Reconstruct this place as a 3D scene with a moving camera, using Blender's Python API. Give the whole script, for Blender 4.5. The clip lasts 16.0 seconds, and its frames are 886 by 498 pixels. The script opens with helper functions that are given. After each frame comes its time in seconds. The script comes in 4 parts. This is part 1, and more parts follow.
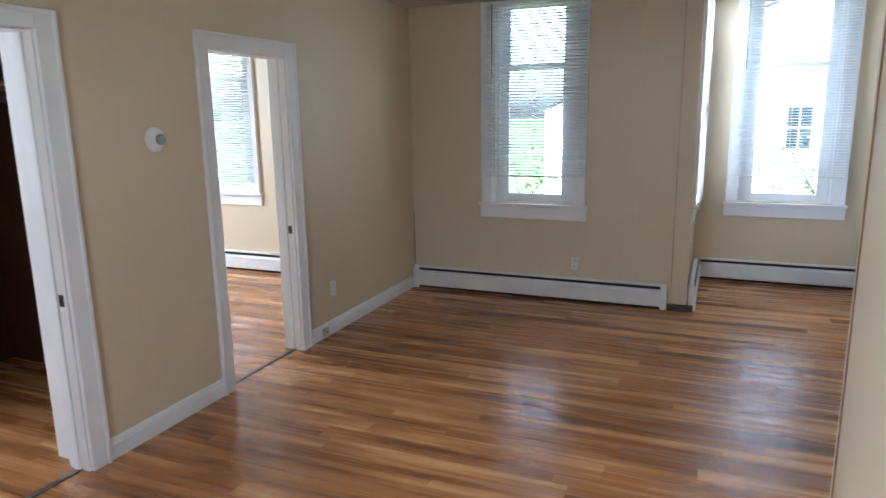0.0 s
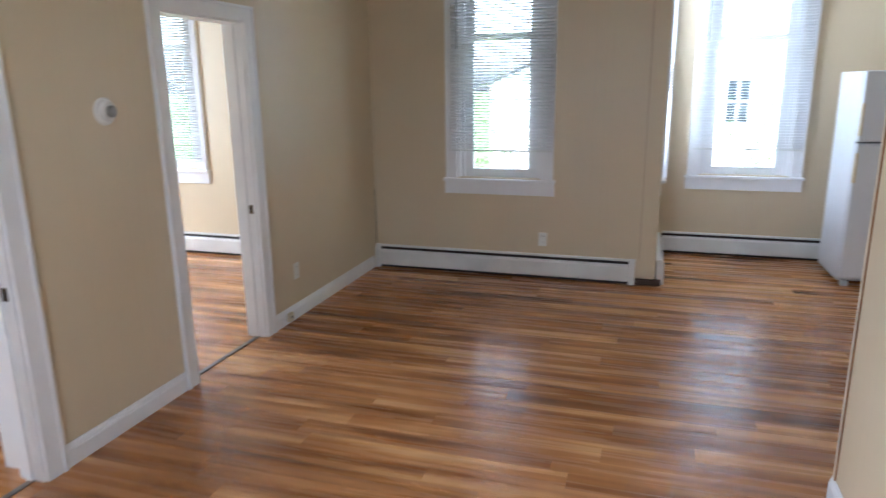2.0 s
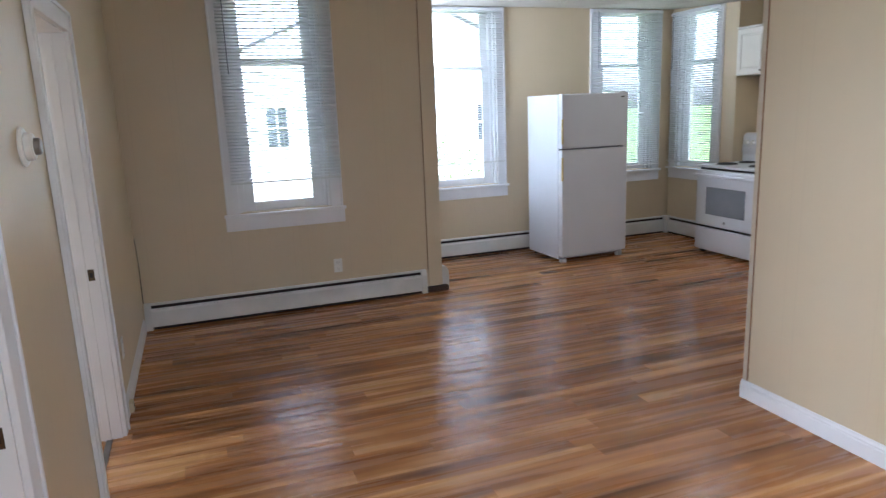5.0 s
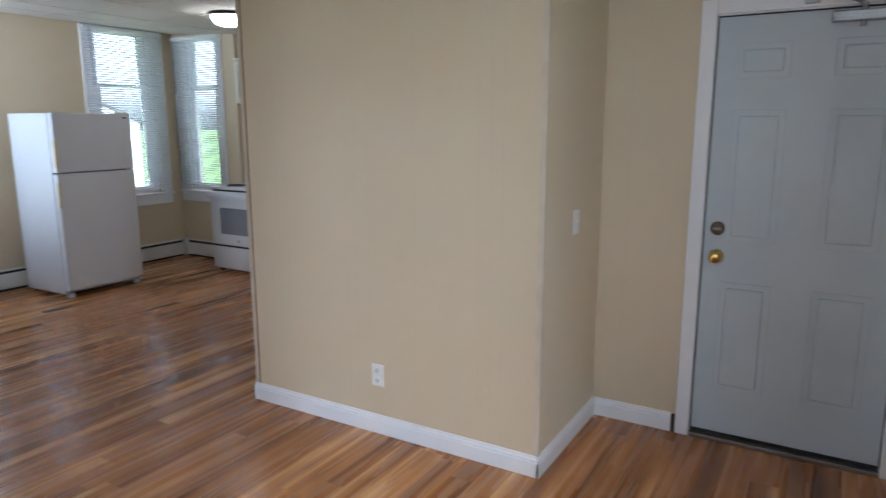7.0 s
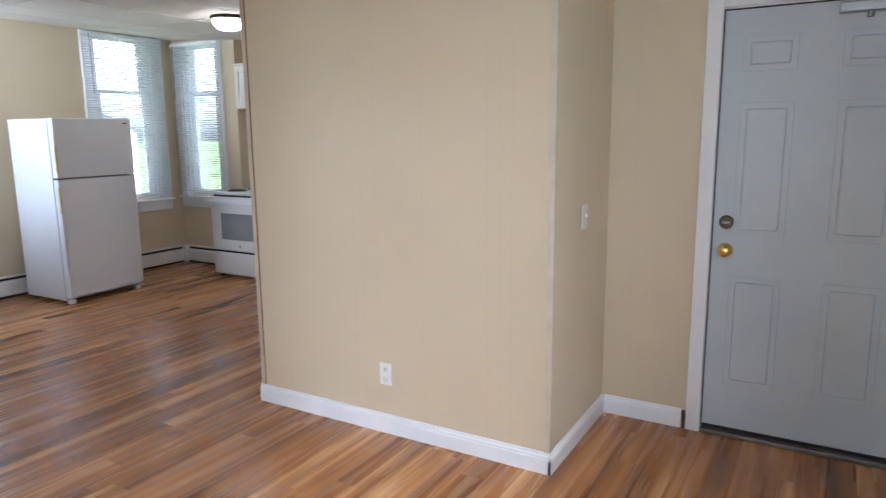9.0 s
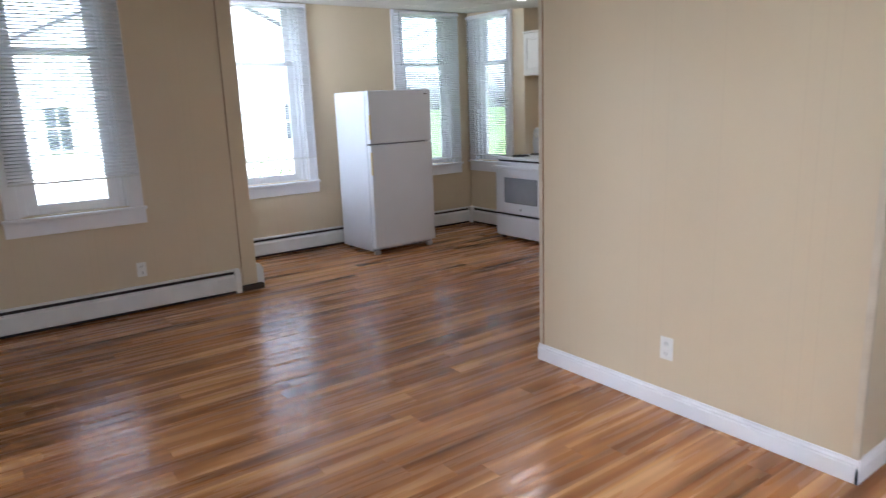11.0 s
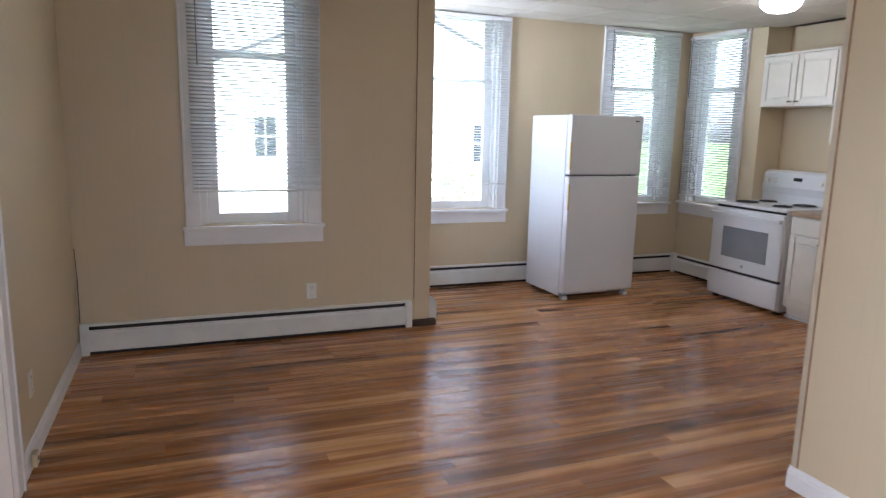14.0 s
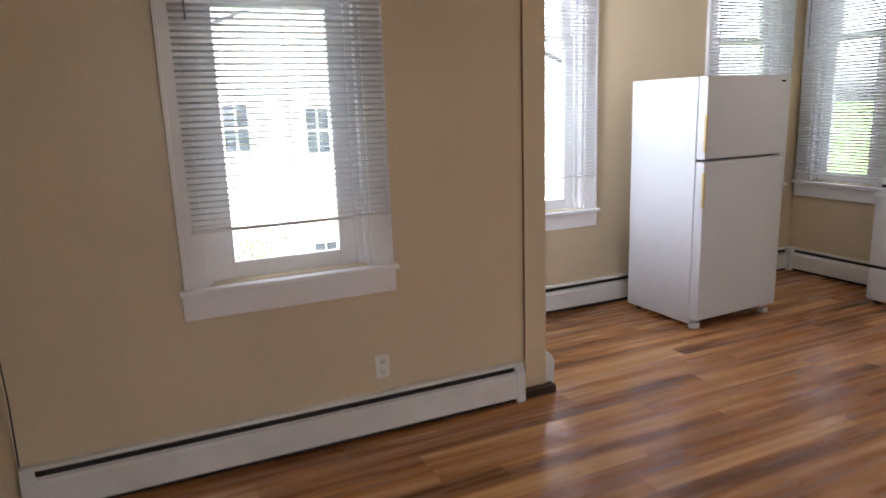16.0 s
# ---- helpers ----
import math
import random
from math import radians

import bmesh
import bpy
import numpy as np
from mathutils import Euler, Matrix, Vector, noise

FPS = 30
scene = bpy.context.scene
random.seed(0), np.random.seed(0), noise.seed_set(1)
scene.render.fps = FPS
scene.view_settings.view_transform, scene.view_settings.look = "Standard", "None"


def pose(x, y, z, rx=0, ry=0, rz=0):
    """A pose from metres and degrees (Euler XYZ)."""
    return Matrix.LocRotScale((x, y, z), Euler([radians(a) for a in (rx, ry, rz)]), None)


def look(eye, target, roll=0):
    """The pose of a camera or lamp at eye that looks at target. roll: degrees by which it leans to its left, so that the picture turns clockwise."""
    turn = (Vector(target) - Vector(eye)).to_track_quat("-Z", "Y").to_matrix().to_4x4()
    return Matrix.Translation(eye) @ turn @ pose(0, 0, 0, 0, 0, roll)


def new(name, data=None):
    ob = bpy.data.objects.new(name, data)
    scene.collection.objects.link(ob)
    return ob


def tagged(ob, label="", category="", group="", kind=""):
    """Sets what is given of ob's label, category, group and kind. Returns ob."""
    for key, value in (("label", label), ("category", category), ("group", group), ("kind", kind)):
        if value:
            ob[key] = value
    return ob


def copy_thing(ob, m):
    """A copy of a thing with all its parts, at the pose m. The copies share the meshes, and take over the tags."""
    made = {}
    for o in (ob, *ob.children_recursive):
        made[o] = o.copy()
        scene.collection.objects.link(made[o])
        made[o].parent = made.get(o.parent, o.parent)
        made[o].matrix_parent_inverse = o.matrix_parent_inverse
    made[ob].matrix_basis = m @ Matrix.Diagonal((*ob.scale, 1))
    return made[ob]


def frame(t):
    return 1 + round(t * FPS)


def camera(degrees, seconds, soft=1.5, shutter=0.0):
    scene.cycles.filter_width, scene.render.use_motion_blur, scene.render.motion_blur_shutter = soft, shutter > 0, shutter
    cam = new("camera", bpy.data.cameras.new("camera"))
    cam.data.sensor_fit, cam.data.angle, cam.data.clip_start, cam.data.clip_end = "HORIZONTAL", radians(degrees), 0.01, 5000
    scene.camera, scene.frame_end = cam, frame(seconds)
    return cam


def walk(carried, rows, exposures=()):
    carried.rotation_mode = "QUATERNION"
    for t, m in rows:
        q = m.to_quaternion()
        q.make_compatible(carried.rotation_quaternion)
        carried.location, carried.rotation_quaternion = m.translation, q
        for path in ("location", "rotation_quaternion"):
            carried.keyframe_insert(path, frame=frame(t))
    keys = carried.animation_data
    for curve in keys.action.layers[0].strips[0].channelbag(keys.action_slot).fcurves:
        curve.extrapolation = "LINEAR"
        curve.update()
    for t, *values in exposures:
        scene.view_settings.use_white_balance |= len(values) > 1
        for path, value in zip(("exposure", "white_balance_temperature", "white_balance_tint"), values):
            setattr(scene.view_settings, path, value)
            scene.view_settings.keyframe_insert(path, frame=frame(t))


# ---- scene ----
cam = camera(67.4, 16.0, soft=1.3, shutter=0.4)
PATH = [
    (0, (2.647, 0.805, 1.632), (1.888, 2.61, 1.226), -0.9),
    (0.5, (2.64, 0.796, 1.638), (1.787, 2.557, 1.226), -1.1),
    (1, (2.633, 0.809, 1.638), (1.783, 2.559, 1.173), -1.0),
    (1.5, (2.612, 0.825, 1.629), (1.683, 2.532, 1.158), -1.1),
    (2, (2.368, 0.91, 1.615), (1.786, 2.762, 1.134), -0.7),
    (2.5, (2.048, 1.045, 1.622), (1.73, 2.973, 1.195), -0.4),
    (3, (1.748, 1.271, 1.615), (1.703, 3.241, 1.273), -0.9),
    (3.5, (1.339, 1.25, 1.619), (1.618, 3.197, 1.255), -1.8),
    (3.7, (1.171, 1.264, 1.63), (1.535, 3.188, 1.225), -1.9),
    (5.8, (0.391, 0.85, 1.555), (1.439, 2.514, 1.19), -1.6),
    (6, (0.42, 0.857, 1.56), (1.615, 2.422, 1.21), -1.3),
    (6.5, (0.475, 0.811, 1.538), (1.999, 2.06, 1.192), 0.0),
    (7, (0.525, 0.772, 1.58), (2.217, 1.773, 1.208), -0.1),
    (7.5, (0.516, 0.782, 1.57), (2.301, 1.603, 1.2), 0.0),
    (8, (0.507, 0.808, 1.522), (2.304, 1.621, 1.187), 0.0),
    (8.2, (0.507, 0.81, 1.515), (2.296, 1.642, 1.183), -0.1),
    (10.3, (0.482, 0.847, 1.533), (1.864, 2.23, 1.11), -1.6),
    (10.5, (0.465, 0.848, 1.535), (1.78, 2.29, 1.097), -1.8),
    (11, (0.443, 0.853, 1.529), (1.594, 2.431, 1.101), -2.1),
    (11.5, (0.424, 0.863, 1.545), (1.441, 2.54, 1.155), -2.0),
    (12, (0.406, 0.872, 1.554), (1.354, 2.595, 1.188), -1.6),
    (12.5, (0.417, 0.892, 1.555), (1.28, 2.657, 1.18), -1.6),
    (13, (0.478, 0.997, 1.554), (1.283, 2.782, 1.148), -0.9),
    (13.5, (0.631, 1.254, 1.561), (1.363, 3.086, 1.233), 0.6),
    (14, (0.699, 1.611, 1.511), (1.413, 3.446, 1.161), 1.3),
    (14.5, (0.634, 2.065, 1.496), (1.426, 3.863, 1.125), -0.1),
    (15, (0.618, 2.576, 1.508), (1.327, 4.4, 1.094), -0.3),
    (15.5, (0.544, 3.063, 1.497), (1.35, 4.84, 1.058), -1.4),
    (16, (0.574, 3.519, 1.535), (1.378, 5.303, 1.12), -2.0),
]
walk(cam, [(t, look(eye, target, roll)) for t, eye, target, roll in PATH], [(0, 5.0, 5200, 9), (1.5, 5.25, 5300, 12), (3, 4.8, 5300, 9), (3.5, 4.8, 5300, 10), (6, 4.95, 5400, 13), (6.5, 4.75, 5400, 12), (7, 4.6, 5300, 11), (7.5, 4.95, 5400, 12), (8, 5.15, 5400, 12), (10.5, 4.9, 5450, 15), (12.5, 4.9, 5500, 15), (14.5, 5.02, 5700, 15), (16, 4.98, 6100, 19)])

# ---------------------------------------------------------------- world and light
world = bpy.data.worlds.new("world")
scene.world = world
world.use_nodes = True
wn = world.node_tree.nodes
sky = wn.new("ShaderNodeTexSky")
sky.sky_type, sky.sun_disc = "NISHITA", False
sky.sun_elevation, sky.sun_rotation = radians(48), radians(-150)
sky.air_density, sky.dust_density, sky.ozone_density = 1.0, 4.0, 1.0
wn["Background"].inputs["Strength"].default_value = 0.05
haze = wn.new("ShaderNodeHueSaturation")
haze.inputs["Saturation"].default_value = 0.25
world.node_tree.links.new(sky.outputs["Color"], haze.inputs["Color"])
world.node_tree.links.new(haze.outputs["Color"], wn["Background"].inputs["Color"])
sun = new("sun", bpy.data.lights.new("sun", "SUN"))
sun.data.energy, sun.data.angle, sun.data.color = 0.3, radians(20), (1.0, 0.95, 0.88)
sun.matrix_world = look((0, 0, 30), (6, 10, 0))


def sky_lamp(name, m, w, h, watts):
    """Area lamp standing in for skylight at a window's opening, seen or added."""
    a = new(name, bpy.data.lights.new(name, "AREA"))
    a.data.shape, a.data.size, a.data.size_y, a.data.energy, a.data.color = "RECTANGLE", w, h, watts, (0.92, 0.96, 1.0)
    a.matrix_world = m


# next two: fill lamps at added, unseen windows, to brighten entry and block
sky_lamp("fill_west", look((-0.16, 1.15, 1.68), (3.0, 1.35, 1.5)), 0.75, 1.55, 0.72)
sky_lamp("fill_south", look((1.55, 0.08, 1.68), (2.2, 3.0, 1.5)), 0.8, 1.55, 0.8)
sky_lamp("skylight_return", look((2.19, 7.03, 1.70), (5.0, 7.03, 1.0)), 0.62, 1.6, 2.7)
sky_lamp("skylight_side_room", look((-3.36, 2.2, 1.68), (0, 2.2, 1.2)), 0.75, 1.55, 2.8)
# fill lamp at an added window, lifts the dim north side room
sky_lamp("fill_north_room", look((-3.36, 5.0, 1.68), (0, 5.0, 1.0)), 0.75, 1.55, 2.6)


# ---------------------------------------------------------------- materials
def material(name, rough=0.5, metal=0.0, colour=(0.8, 0.8, 0.8)):
    m = bpy.data.materials.new(name)
    m.use_nodes = True
    b = m.node_tree.nodes["Principled BSDF"]
    b.inputs["Base Color"].default_value = (*colour, 1)
    b.inputs["Roughness"].default_value, b.inputs["Metallic"].default_value = rough, metal
    return m, m.node_tree.nodes, m.node_tree.links, b


def ramp(nodes, stops):
    r = nodes.new("ShaderNodeValToRGB")
    e = r.color_ramp.elements
    while len(e) < len(stops):
        e.new(0.5)
    for k, (p, c) in zip(e, stops):
        k.position, k.color = p, (*c, 1)
    return r


def noise_at(nodes, links, scale, stretch=(1, 1, 1), detail=4.0, coord="Object"):
    tc, mp, nt = nodes.new("ShaderNodeTexCoord"), nodes.new("ShaderNodeMapping"), nodes.new("ShaderNodeTexNoise")
    mp.inputs["Scale"].default_value = stretch
    nt.inputs["Scale"].default_value, nt.inputs["Detail"].default_value = scale, detail
    links.new(tc.outputs[coord], mp.inputs["Vector"])
    links.new(mp.outputs["Vector"], nt.inputs["Vector"])
    return nt, mp


def maths(nodes, links, op, a, b=None):
    n = nodes.new("ShaderNodeMath")
    n.operation = op
    for k, v in enumerate((a, b)):
        if v is None:
            continue
        if isinstance(v, (int, float)):
            n.inputs[k].default_value = v
        else:
            links.new(v, n.inputs[k])
    return n.outputs[0]


def mottled(name, c1, c2, rough, scale=3.0, fine=120.0, bump=0.05, metal=0.0, spread=0.08):
    """Paint, plastic or metal with soft blotches, uneven gloss and a fine grain."""
    m, n, l, b = material(name, rough, metal)
    big, _ = noise_at(n, l, scale)
    r = ramp(n, [(0.3, c1), (0.7, c2)])
    l.new(big.outputs["Fac"], r.inputs["Fac"])
    l.new(r.outputs["Color"], b.inputs["Base Color"])
    small, _ = noise_at(n, l, fine)
    mr = n.new("ShaderNodeMapRange")
    mr.inputs["To Min"].default_value, mr.inputs["To Max"].default_value = rough - spread, rough + spread
    mid, _ = noise_at(n, l, scale * 4)
    l.new(mid.outputs["Fac"], mr.inputs["Value"])
    l.new(mr.outputs["Result"], b.inputs["Roughness"])
    bp = n.new("ShaderNodeBump")
    bp.inputs["Strength"].default_value, bp.inputs["Distance"].default_value = bump, 0.004
    l.new(small.outputs["Fac"], bp.inputs["Height"])
    l.new(bp.outputs["Normal"], b.inputs["Normal"])
    return m


def panelling(name, c1, c2, rough):
    """Painted sheet panelling with shallow upright grooves at uneven steps."""
    m, n, l, b = material(name, rough)
    big, _ = noise_at(n, l, 0.9, detail=5)
    r = ramp(n, [(0.3, c1), (0.7, c2)])
    l.new(big.outputs["Fac"], r.inputs["Fac"])
    g = n.new("ShaderNodeNewGeometry")
    sx = n.new("ShaderNodeSeparateXYZ")
    l.new(g.outputs["Position"], sx.inputs[0])
    along = maths(n, l, "ADD", sx.outputs["X"], sx.outputs["Y"])
    lines = None
    for step, shift in ((0.406, 0.08), (0.61, 0.23), (0.813, 0.55)):
        d = maths(n, l, "PINGPONG", maths(n, l, "ADD", along, shift), step / 2)
        hit = maths(n, l, "LESS_THAN", d, 0.0022)
        lines = hit if lines is None else maths(n, l, "MAXIMUM", lines, hit)
    mx = n.new("ShaderNodeMix")
    mx.data_type = "RGBA"
    l.new(maths(n, l, "MULTIPLY", lines, 0.07), mx.inputs["Factor"])
    l.new(r.outputs["Color"], mx.inputs["A"])
    mx.inputs["B"].default_value = (0.28, 0.22, 0.13, 1)
    l.new(mx.outputs["Result"], b.inputs["Base Color"])
    grain, _ = noise_at(n, l, 60, (1, 1, 0.25))
    wave, _ = noise_at(n, l, 2.2)
    h = maths(n, l, "SUBTRACT", maths(n, l, "ADD", maths(n, l, "MULTIPLY", grain.outputs["Fac"], 0.12), maths(n, l, "MULTIPLY", wave.outputs["Fac"], 1.2)), lines)
    bp = n.new("ShaderNodeBump")
    bp.inputs["Strength"].default_value, bp.inputs["Distance"].default_value = 0.35, 0.003
    l.new(h, bp.inputs["Height"])
    l.new(bp.outputs["Normal"], b.inputs["Normal"])
    return m


def plank_wood(name, island):
    """Oak-look vinyl plank: streaks along its length, three printed strips, a tone of its own."""
    m, n, l, b = material(name, 0.3)
    if island:
        rnd = n.new("ShaderNodeNewGeometry").outputs["Random Per Island"]
    else:
        rnd = n.new("ShaderNodeObjectInfo").outputs["Random"]
    g = n.new("ShaderNodeNewGeometry")
    off = n.new("ShaderNodeVectorMath")
    off.operation = "MULTIPLY_ADD"
    cmb = n.new("ShaderNodeCombineXYZ")
    l.new(maths(n, l, "MULTIPLY", rnd, 37.0), cmb.inputs["X"])
    l.new(maths(n, l, "MULTIPLY", rnd, 11.0), cmb.inputs["Z"])
    l.new(g.outputs["Position"], off.inputs[0])
    off.inputs[1].default_value = (1, 1, 1)
    l.new(cmb.outputs[0], off.inputs[2])

    def streak(scale, stretch, detail):
        mp, nt = n.new("ShaderNodeMapping"), n.new("ShaderNodeTexNoise")
        mp.inputs["Scale"].default_value = stretch
        nt.inputs["Scale"].default_value, nt.inputs["Detail"].default_value = scale, detail
        l.new(off.outputs[0], mp.inputs["Vector"])
        l.new(mp.outputs["Vector"], nt.inputs["Vector"])
        return nt.outputs["Fac"]

    mpc, ntc = n.new("ShaderNodeMapping"), n.new("ShaderNodeTexNoise")
    mpc.inputs["Scale"].default_value = (0.5, 10, 1)
    ntc.inputs["Scale"].default_value, ntc.inputs["Detail"].default_value = 1.0, 2
    l.new(g.outputs["Position"], mpc.inputs["Vector"])
    l.new(mpc.outputs["Vector"], ntc.inputs["Vector"])
    own = streak(1.0, (0.6, 12, 1), 1.0)
    broad = maths(n, l, "ADD", maths(n, l, "MULTIPLY", own, 0.55), maths(n, l, "MULTIPLY", ntc.outputs["Fac"], 0.69))
    broad = maths(n, l, "SUBTRACT", broad, 0.12)
    fine = streak(1.0, (3, 55, 1), 3)
    cloud = streak(1.0, (1.6, 5, 1), 3)
    v = maths(n, l, "ADD", maths(n, l, "MULTIPLY", broad, 0.72), maths(n, l, "MULTIPLY", fine, 0.06))
    v = maths(n, l, "ADD", v, maths(n, l, "MULTIPLY", cloud, 0.22))
    v = maths(n, l, "ADD", v, maths(n, l, "MULTIPLY", maths(n, l, "SUBTRACT", rnd, 0.5), 0.11))
    r = ramp(n, [(0.33, (0.16, 0.060, 0.018)), (0.43, (0.31, 0.125, 0.038)), (0.53, (0.49, 0.222, 0.076)), (0.62, (0.72, 0.40, 0.165))])
    l.new(v, r.inputs["Fac"])
    l.new(r.outputs["Color"], b.inputs["Base Color"])
    mr = n.new("ShaderNodeMapRange")
    mr.inputs["From Min"].default_value, mr.inputs["From Max"].default_value = 0.3, 0.7
    mr.inputs["To Min"].default_value, mr.inputs["To Max"].default_value = 0.15, 0.38
    strip = streak(1.0, (1.1, 24, 1), 2)
    l.new(strip, mr.inputs["Value"])
    l.new(mr.outputs["Result"], b.inputs["Roughness"])
    b.inputs["Specular IOR Level"].default_value = 0.54
    bp = n.new("ShaderNodeBump")
    bp.inputs["Strength"].default_value, bp.inputs["Distance"].default_value = 0.55, 0.0020
    emboss = streak(1.0, (11, 75, 1), 2)
    relief = maths(n, l, "ADD", maths(n, l, "MULTIPLY", fine, 0.5), maths(n, l, "MULTIPLY", emboss, 0.35))
    relief = maths(n, l, "ADD", relief, maths(n, l, "MULTIPLY", strip, 2.0))
    l.new(maths(n, l, "ADD", maths(n, l, "MULTIPLY", cloud, 1.6), relief), bp.inputs["Height"])
    l.new(bp.outputs["Normal"], b.inputs["Normal"])
    return m


def clear_glass(name):
    m, n, l, b = material(name)
    tr, gl, lw, mx = n.new("ShaderNodeBsdfTransparent"), n.new("ShaderNodeBsdfGlossy"), n.new("ShaderNodeLayerWeight"), n.new("ShaderNodeMixShader")
    tr.inputs["Color"].default_value = (0.95, 0.97, 0.97, 1)
    gl.inputs["Roughness"].default_value = 0.02
    sheen = maths(n, l, "MULTIPLY", maths(n, l, "POWER", lw.outputs["Facing"], 5.0), 0.9)
    l.new(maths(n, l, "ADD", sheen, 0.04), mx.inputs[0])
    l.new(tr.outputs[0], mx.inputs[1])
    l.new(gl.outputs[0], mx.inputs[2])
    l.new(mx.outputs[0], n["Material Output"].inputs["Surface"])
    return m


def slat_plastic(name):
    m, n, l, b = material(name, 0.35, colour=(0.90, 0.91, 0.92))
    tl, mx = n.new("ShaderNodeBsdfTranslucent"), n.new("ShaderNodeMixShader")
    tl.inputs["Color"].default_value = (0.92, 0.94, 0.97, 1)
    mx.inputs[0].default_value = 0.3
    l.new(b.outputs[0], mx.inputs[1])
    l.new(tl.outputs[0], mx.inputs[2])
    l.new(mx.outputs[0], n["Material Output"].inputs["Surface"])
    return m


M_WALL = panelling("wall_paint", (0.63, 0.525, 0.36), (0.68, 0.572, 0.40), 0.38)
M_TRIM = mottled("white_trim", (0.80, 0.80, 0.81), (0.86, 0.86, 0.87), 0.38, 4, 90, 0.06)
M_HEAT = mottled("heater_enamel", (0.70, 0.70, 0.68), (0.80, 0.80, 0.78), 0.4, 5, 140, 0.04)
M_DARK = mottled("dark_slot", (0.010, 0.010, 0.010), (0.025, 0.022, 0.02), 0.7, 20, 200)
M_PLANK = plank_wood("plank_wood", False)
M_PLANK_FAR = plank_wood("plank_wood_far", True)
M_SUB = mottled("subfloor", (0.03, 0.015, 0.008), (0.05, 0.025, 0.012), 0.8)
M_TILE = mottled("ceiling_tile", (0.60, 0.56, 0.49), (0.68, 0.64, 0.57), 0.85, 1.5, 160, 0.3)
# backing behind the tiles, dark so the gaps' shadow is in its colour
M_GAP_SHADE = mottled("ceiling_gap_shade", (0.03, 0.027, 0.024), (0.06, 0.052, 0.045), 0.8, 6)
M_GLASS = clear_glass("window_glass")
M_SLAT = slat_plastic("blind_slat")
M_APPL = mottled("white_enamel", (0.70, 0.71, 0.73), (0.73, 0.74, 0.76), 0.28, 2, 260, 0.03, 0.0, 0.01)
# textured white enamel, darkened to carry the shade on the refrigerator's front
M_FRIDGE_SHADED = mottled("textured_enamel_shaded", (0.63, 0.64, 0.67), (0.67, 0.68, 0.71), 0.34, 2, 220, 0.08, 0.0, 0.02)
M_GREYDOOR = mottled("entry_door_paint", (0.51, 0.56, 0.59), (0.57, 0.62, 0.65), 0.42, 2.5, 120, 0.08)
M_CHROME = mottled("brushed_steel", (0.30, 0.30, 0.30), (0.40, 0.40, 0.39), 0.36, 8, 200, 0.02, 1.0)
M_BRASS = mottled("polished_brass", (0.75, 0.52, 0.16), (0.85, 0.62, 0.22), 0.16, 8, 200, 0.01, 1.0)
M_BRONZE = mottled("aged_bronze", (0.10, 0.075, 0.05), (0.16, 0.12, 0.08), 0.35, 14, 200, 0.04, 1.0)
M_STRIP = mottled("threshold_metal", (0.16, 0.14, 0.12), (0.24, 0.21, 0.18), 0.4, 10, 200, 0.05, 0.6)
M_CAB = mottled("cabinet_paint", (0.74, 0.71, 0.64), (0.80, 0.77, 0.70), 0.36, 4, 120, 0.05)
M_COUNTER = mottled("laminate", (0.30, 0.21, 0.13), (0.40, 0.29, 0.19), 0.3, 40, 300, 0.03)
M_BLACK = mottled("black_coil", (0.012, 0.012, 0.013), (0.03, 0.03, 0.03), 0.5, 20, 200)
M_OVEN = mottled("oven_window", (0.22, 0.23, 0.25), (0.27, 0.28, 0.30), 0.15, 3, 300, 0.01)
M_PLATE = mottled("plate_plastic", (0.78, 0.77, 0.73), (0.84, 0.83, 0.79), 0.3, 9, 200, 0.02)
M_IVORY = mottled("ivory_plastic", (0.60, 0.52, 0.36), (0.68, 0.60, 0.43), 0.35, 9, 200, 0.02)
M_TAN = mottled("aged_tape", (0.55, 0.41, 0.16), (0.64, 0.50, 0.24), 0.4, 20, 200, 0.02)
M_CLOSET = mottled("closet_panel", (0.065, 0.026, 0.013), (0.12, 0.048, 0.022), 0.45, 3, 60, 0.1)
M_SHELF = mottled("closet_shelf_wood", (0.20, 0.09, 0.035), (0.30, 0.14, 0.055), 0.4, 6, 90, 0.06)
M_DWOOD = mottled("dark_wood_block", (0.035, 0.02, 0.012), (0.06, 0.035, 0.02), 0.6, 12, 120, 0.1)
M_BEAD = mottled("corner_moulding", (0.56, 0.48, 0.36), (0.64, 0.56, 0.43), 0.45, 10, 120, 0.06)
M_SIDING = mottled("white_siding", (0.70, 0.70, 0.68), (0.80, 0.80, 0.78), 0.6, 1.2, 30, 0.1)
M_ROOF = mottled("roof_shingle", (0.30, 0.30, 0.31), (0.38, 0.37, 0.37), 0.85, 2, 20, 0.3)
M_GRASS = mottled("lawn", (0.05, 0.09, 0.02), (0.11, 0.16, 0.04), 0.9, 0.6, 30, 0.5)
M_BARK = mottled("bark", (0.07, 0.055, 0.04), (0.12, 0.10, 0.08), 0.9, 8, 60, 0.5)
M_LEAF = mottled("spring_leaf", (0.07, 0.12, 0.03), (0.12, 0.17, 0.05), 0.6, 2, 30, 0.05)
M_DGLASS = mottled("far_window_dark", (0.03, 0.035, 0.045), (0.06, 0.07, 0.08), 0.08, 3, 60, 0.01)
M_LAMP, _n, _l, _b = material("lamp_glass", 0.3, colour=(0.9, 0.88, 0.82))
_b.inputs["Emission Color"].default_value = (1.0, 0.92, 0.80, 1)
_b.inputs["Emission Strength"].default_value = 1.1


